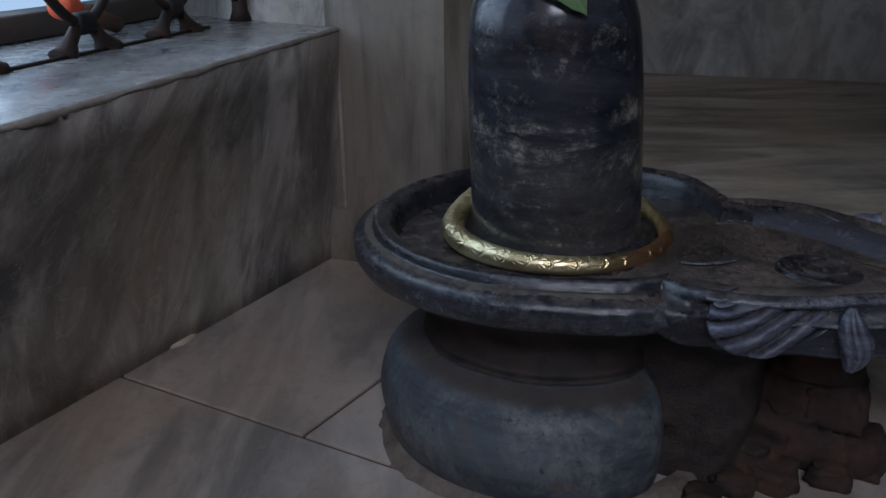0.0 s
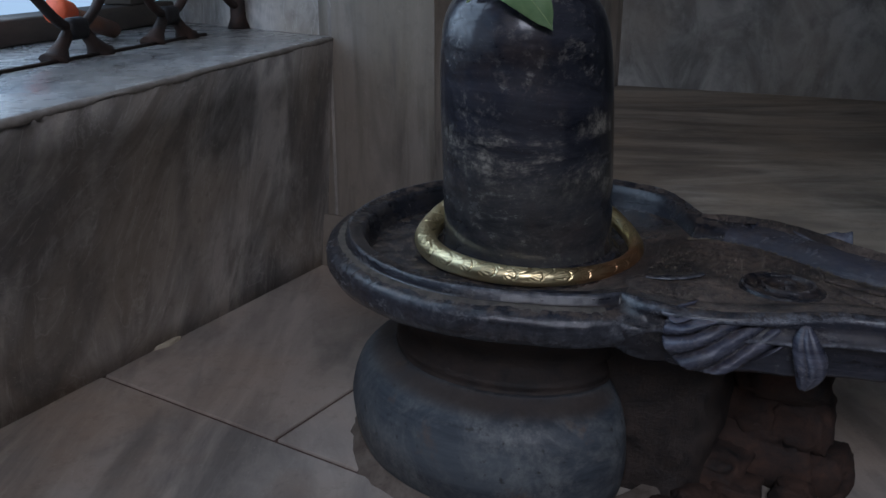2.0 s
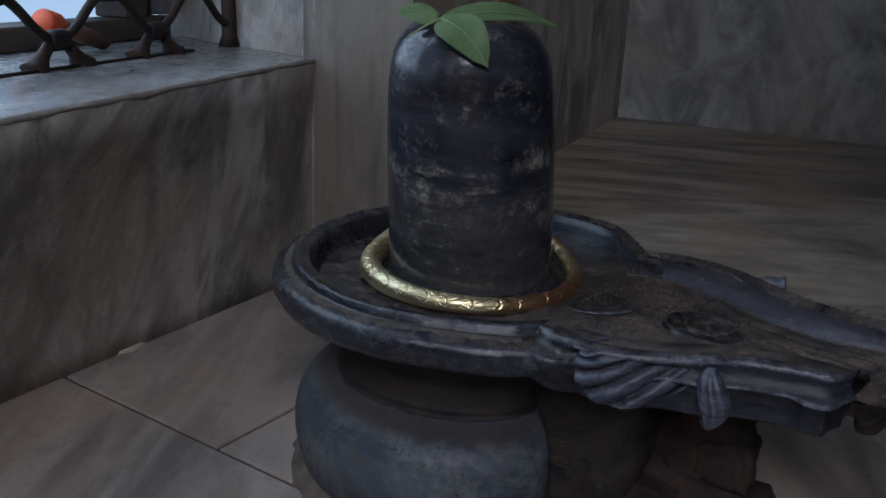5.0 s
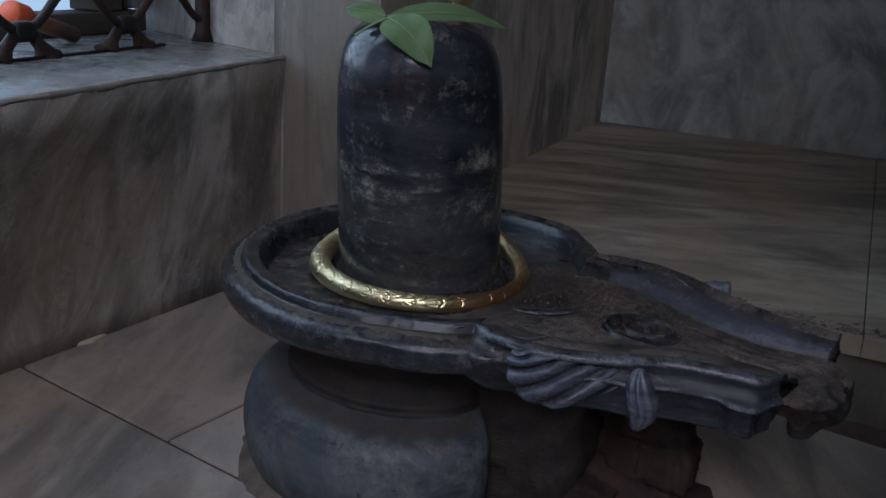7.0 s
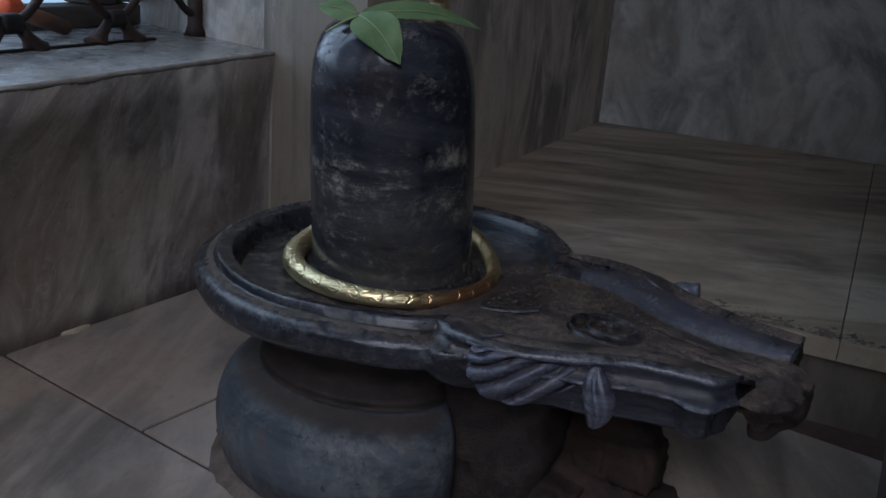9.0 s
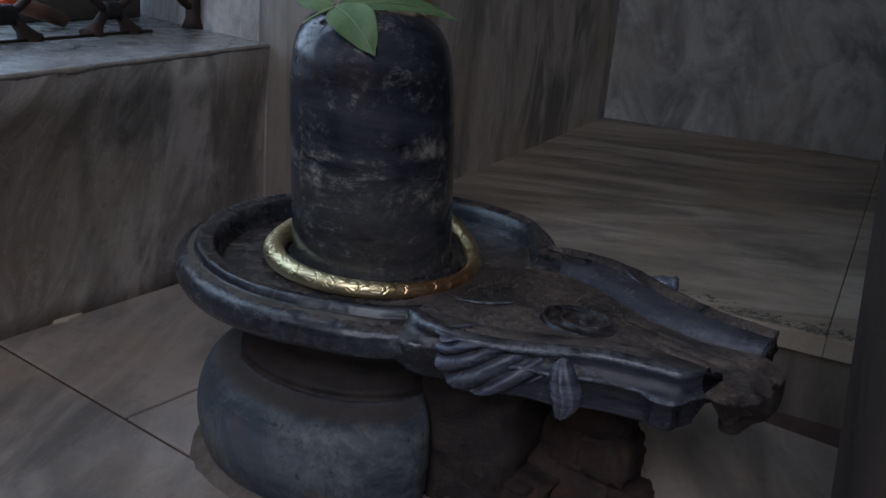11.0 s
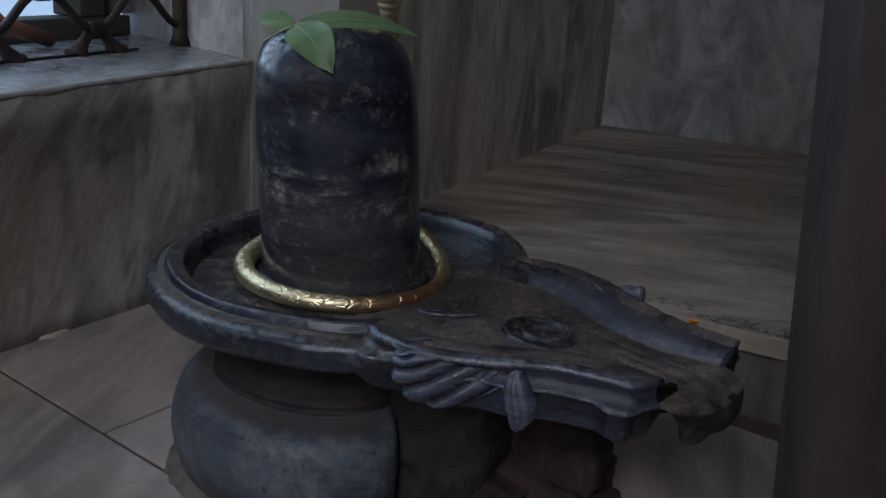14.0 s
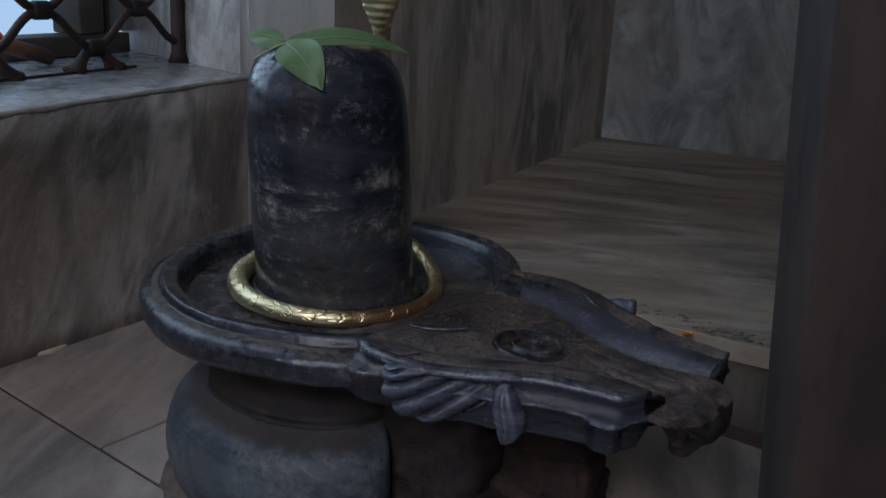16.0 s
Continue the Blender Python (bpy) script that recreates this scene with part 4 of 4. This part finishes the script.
def bel_sprig():
    sprig = thing("bel_leaf_sprig", (0.085, 0.836, 0.534), "fresh green three-leaf sprig draped over the stone shaft's top", "leaf")
    join = (0.083, 0.836, 0.5345)
    blades = [
        (join, (0.1335, 0.7965, 0.4925), (0.75, 0.50, 0.42), 0.0262, 0.0125, 0.08, 0.06),
        ((0.083, 0.838, 0.536), (0.208, 0.900, 0.527), (0.36, -0.70, -0.58), 0.0155, 0.013, 0.12, 0.0),
        ((0.080, 0.838, 0.536), (0.036, 0.846, 0.541), (0.10, 0.75, 0.60), 0.0165, 0.002, -0.10, 0.05),
    ]
    for a, b, way, width, sag, curl, tooth in blades:
        bm, line = leaflet(a, b, way, width, sag, curl, tooth)
        blade = under(part("leaflet", bm, leaf_green, None), sprig)
        vein = link_mesh("midrib", tube(line, [0.0008 * (1 - 0.7 * i / 30) for i in range(30)], 6), vein_green)
        vein.parent = blade
    stalk = curve_points([(0.096, 0.842, 0.5385), (0.083, 0.836, 0.5345), (0.066, 0.828, 0.526), (0.052, 0.822, 0.516)], 6)
    under(part("stalk", tube(stalk, 0.0011, 8), vein_green, None), sprig)
    return sprig


bel_sprig()

# small leaf scrap on the basin behind the ring
bm, _ = leaflet((0.012, 0.985, PAN + 0.02), (0.022, 0.978, PAN + 0.032), (0.5, 0.5, 0.3), 0.004, 0.002, 0.1)
tagged(link_mesh("leaf_scrap", bm, dry_leaf), "small yellowing leaf scrap lying in the basin", "leaf")

# ---- window: grille, outer frame and things on the sill ----
GRILLE_U = -0.225


def grille_place(v, z, out=0.0):
    x, y = on_sill(GRILLE_U + out, v)
    return (x, y, z)


grille = thing("window_grille", grille_place(-0.6, SILL_TOP), "rusty wrought-iron window grille of curved bars and collars", "window grille")
STEP_V, NODE_LOW, NODE_GAP = 0.235, 0.040, 0.065


def grille_bar(a, b, bow):
    (v0, z0), (v1, z1) = a, b
    pts = []
    for i in range(13):
        f = i / 12
        v = v0 + (v1 - v0) * f
        z = z0 + (z1 - z0) * (f + bow * math.sin(2 * math.pi * f))
        pts.append(grille_place(v, SILL_TOP + z))
    return tube(pts, 0.0072, 10)


def collar(v, z):
    bm = bmesh.new()
    p = [on_sill(GRILLE_U + du, v + dv) for du, dv in ((-0.012, -0.021), (0.012, -0.021), (0.012, 0.021), (-0.012, 0.021))]
    return prism(p, SILL_TOP + z - 0.015, SILL_TOP + z + 0.015, 0.009, bm)


end_v = 0.1175
for row in range(8):
    z = NODE_LOW + row * NODE_GAP
    for col in range(8):
        v = end_v - STEP_V * (col + (1.0 if row % 2 == 0 else 0.5))
        if v < -1.7:
            continue
        under(part("collar", collar(v, z), iron_dark, None), grille)
        for d in (-1, 1):
            if v + d * STEP_V / 2 > end_v + 0.01:
                continue
            under(part("bar", grille_bar((v, z), (v + d * STEP_V / 2, z + NODE_GAP), -0.11), iron, None), grille)
        if row == 0:
            for d in (-1, 1):
                under(part("grille_foot", tube([grille_place(v + d * 0.012, SILL_TOP + z), grille_place(v + d * 0.034, SILL_TOP + 0.018), grille_place(v + d * 0.045, SILL_TOP + 0.004), grille_place(v + d * 0.05, SILL_TOP - 0.002)], [0.008, 0.010, 0.017, 0.022], 12), iron, None), grille)
for row in range(0, 8, 2):
    z = NODE_LOW + row * NODE_GAP
    under(part("bar", grille_bar((end_v, z), (end_v - STEP_V / 2, z + NODE_GAP), -0.11), iron, None), grille)
under(part("upright", tube([grille_place(end_v, SILL_TOP - 0.002), grille_place(end_v, SILL_TOP + 0.02), grille_place(end_v, SILL_TOP + 0.6), grille_place(end_v, 1.55)], [0.022, 0.014, 0.010, 0.010], 10), iron, None), grille)
under(part("bottom_rod", tube([grille_place(-1.7, SILL_TOP + 0.002, 0.008), grille_place(-0.02, SILL_TOP + 0.002, 0.008)], 0.003, 8), iron, None), grille)

# outer window frame behind the grille
outer = thing("window_1", (*on_sill(-0.34, -0.8), SILL_TOP), "weathered wooden outer window frame, standing open to daylight", "window")
outer["kind"] = "structure"


def frame_bar(u0, u1, v0, v1, z0, z1):
    return prism([on_sill(u0, v0), on_sill(u1, v0), on_sill(u1, v1), on_sill(u0, v1)], z0, z1, 0.004)


under(part("frame_rail", frame_bar(-0.47, -0.40, -1.75, 0.19, SILL_TOP + 0.001, SILL_TOP + 0.042), frame_wood, None), outer)
under(part("frame_rail", frame_bar(-0.47, -0.40, -1.75, 0.19, 1.49, 1.548), frame_wood, None), outer)
under(part("frame_stile", frame_bar(-0.47, -0.40, 0.045, 0.115, SILL_TOP + 0.043, 1.489), frame_wood, None), outer)
under(part("frame_stile", frame_bar(-0.455, -0.415, 0.135, 0.150, SILL_TOP + 0.043, 1.489), frame_wood, None), outer)
under(part("side_panel", frame_bar(-0.45, -0.43, 0.116, 0.245, SILL_TOP + 0.043, 1.489), plaster, None, "grey-blue side panel"), outer)

# painted stick lying on the sill
stick = thing("painted_stick", (*on_sill(-0.20, -0.3), SILL_TOP), "red-brown wooden stick with orange painted end, leaning on the grille", "wooden stick")
STICK_A, STICK_B = Vector((-0.552, 1.270, 0.476)), Vector((-0.532, 1.440, 0.432))
STICK_IN = STICK_A.lerp(STICK_B, 0.22)
under(part("stick", tube([STICK_IN, STICK_A.lerp(STICK_B, 0.6), STICK_B], [0.0135, 0.0140, 0.0135], 16), stick_wood, None), stick)
under(part("painted_end", tube([STICK_A, STICK_A.lerp(STICK_B, 0.03), STICK_A.lerp(STICK_B, 0.2), STICK_IN], [0.0175, 0.0200, 0.0200, 0.0185], 18), orange_paint, None, "orange painted end"), stick)

# ---- dark post in the foreground ----
post = thing("wooden_post", (0.58, 0.44, 0.0), "dark brown stained wooden post leaning slightly, standing on the floor", "post")


def post_block(x0, x1, y0, y1):
    bm = prism([(x0, y0), (x1, y0), (x1, y1), (x0, y1)], -0.003, CEILING - 0.002, 0.006)
    for v in bm.verts:
        v.co.x -= 0.08 * (v.co.z - 0.43)
    return bm


under(part("shaft", post_block(0.527, 0.609, 0.420, 0.500), post_wood, None), post)
under(part("strip", post_block(0.613, 0.683, 0.435, 0.50), post_wood, None), post)

# added wall, out of view, that shades the platform's right part
structure(link_mesh("wall_light_block", prism([(0.715, 0.455), (2.6, 0.455), (2.6, 0.545), (0.715, 0.545)], -0.004, CEILING), far_marble, smooth=False), "plain unseen wall added beside the post to block light", "wall")

# ---- loose bits ----
for i, (x, y, z, r) in enumerate(((0.593, 1.135, PLATFORM, 0.008),)):
    bm = bmesh.new()
    for k in range(9):
        a = 2.4 * k
        base = Vector((x, y, z + 0.001))
        way = Vector((math.cos(a), math.sin(a), 0.55 + 0.3 * (k % 3)))
        across = Vector((-math.sin(a), math.cos(a), 0))
        p = [base, base + r * 0.7 * way + 0.45 * r * across, base + 1.15 * r * way, base + r * 0.7 * way - 0.45 * r * across]
        low = [q - Vector((0, 0, 0.0006)) for q in p]
        grid_mesh([[p[0], p[1]], [p[3], p[2]]], bm=bm)
        grid_mesh([[low[0], low[1]], [low[3], low[2]]], bm=bm)
    tagged(link_mesh("marigold_petals", bm, petal_orange), "tuft of orange marigold petals on the platform's edge", "flower petals")

# pale chip of stone at the foot of the wall
tagged(link_mesh("stone_chip", prism([(-0.415, 1.110), (-0.385, 1.135), (-0.375, 1.163), (-0.395, 1.150)], -0.001, 0.006, 0.001), plain("pale_chip", (0.45, 0.38, 0.28), (0.55, 0.47, 0.36), 0.8)), "pale stone chip at the foot of the wall", "stone chip")

# ---- slabs of floor and platform ----
FLOOR_P, FLOOR_Q, FLOOR_O = (0.857, -0.515), (0.515, 0.857), (-0.176, 0.876)


def slab(name, corners, z0, z1, material, parent, cuts=()):
    bm = prism(corners, z0, z1)
    for point, normal in cuts:
        bmesh.ops.bisect_plane(bm, geom=[*bm.verts, *bm.edges, *bm.faces], plane_co=point, plane_no=normal, clear_outer=True)
        bmesh.ops.holes_fill(bm, edges=[e for e in bm.edges if e.is_boundary], sides=12)
    if len(bm.faces) < 4:
        return None
    top = [e for e in bm.edges if all(v.co.z > z1 - 1e-6 for v in e.verts)]
    bmesh.ops.bevel(bm, geom=top, offset=0.0012, segments=1, affect="EDGES")
    return link_mesh(name, bm, material, parent, smooth=False)


GAP = 0.0032
ROOM = (((base_far[0] - 0.02, base_far[1], 0), (-0.889, 0.457, 0)), ((2.61, 0, 0), (1, 0, 0)), ((0, -1.51, 0), (0, -1, 0)), ((*on_platform(0, 0.03), 0), (*ALONG, 0)))
for q0, q1, cuts in ((0.0, 0.62, (-1.25, 0.0, 1.25, 2.5)), (-0.62, 0.0, (-1.55, -0.9, 0.5, 1.8, 3.0)), (-1.24, -0.62, (-1.3, 0.0, 1.25, 2.48, 3.7)), (-1.86, -1.24, (-0.93, 0.31, 1.55, 2.17, 3.4, 4.0)), (-2.48, -1.86, (-0.62, 0.62, 1.86, 3.1, 4.3)), (-3.1, -2.48, (0.3, 1.5, 2.7, 3.9))):
    for p0, p1 in zip(cuts, cuts[1:]):
        c = [(FLOOR_O[0] + p * FLOOR_P[0] + q * FLOOR_Q[0], FLOOR_O[1] + p * FLOOR_P[1] + q * FLOOR_Q[1]) for p, q in ((p0 + GAP, q0 + GAP), (p1 - GAP, q0 + GAP), (p1 - GAP, q1 - GAP), (p0 + GAP, q1 - GAP))]
        slab("floor_slab", c, -0.02, 0.0, floor_marble, floor, ROOM)
JOINT = 0.84
for u0, u1 in ((0.0, JOINT), (JOINT, 1.74), (1.74, 2.64)):
    slab("platform_slab", [on_platform(u0 + 0.0006, -0.004), on_platform(u1 - 0.0006, -0.004), on_platform(u1 - 0.0006, 1.58), on_platform(u0 + 0.0006, 1.58)], PLATFORM - 0.03, PLATFORM, platform_marble, platform)


def edge_dirt():
    """Dark sweepings that lie along the platform's edge behind the spout."""
    rng = random.Random(21)
    verts, faces = [], []
    for n in range(1500):
        u, v = rng.uniform(0.30, 1.25), 0.002 + abs(rng.gauss(0, 0.022))
        if noise.noise(Vector((7 * u, 11 * v, 3))) < -0.12:
            continue
        size = 0.0010 + 0.0045 * rng.random() ** 5
        x, y = on_platform(u, v)
        base = len(verts)
        for k in range(6):
            t = 2 * math.pi * k / 6 + 0.6 * rng.random()
            verts.append((x + 1.5 * size * math.cos(t), y + size * math.sin(t), PLATFORM + 0.0003))
        verts.append((x + 0.3 * size, y, PLATFORM + size * rng.uniform(0.35, 0.8)))
        faces += [(base + k, base + (k + 1) % 6, base + 6) for k in range(6)]
    mesh = bpy.data.meshes.new("sweepings")
    mesh.from_pydata(verts, [], faces)
    mesh.materials.append(dark_dirt)
    return tagged(new("sweepings", mesh), "dark brown sweepings along the platform's edge", "dirt", kind="stuff")


edge_dirt()
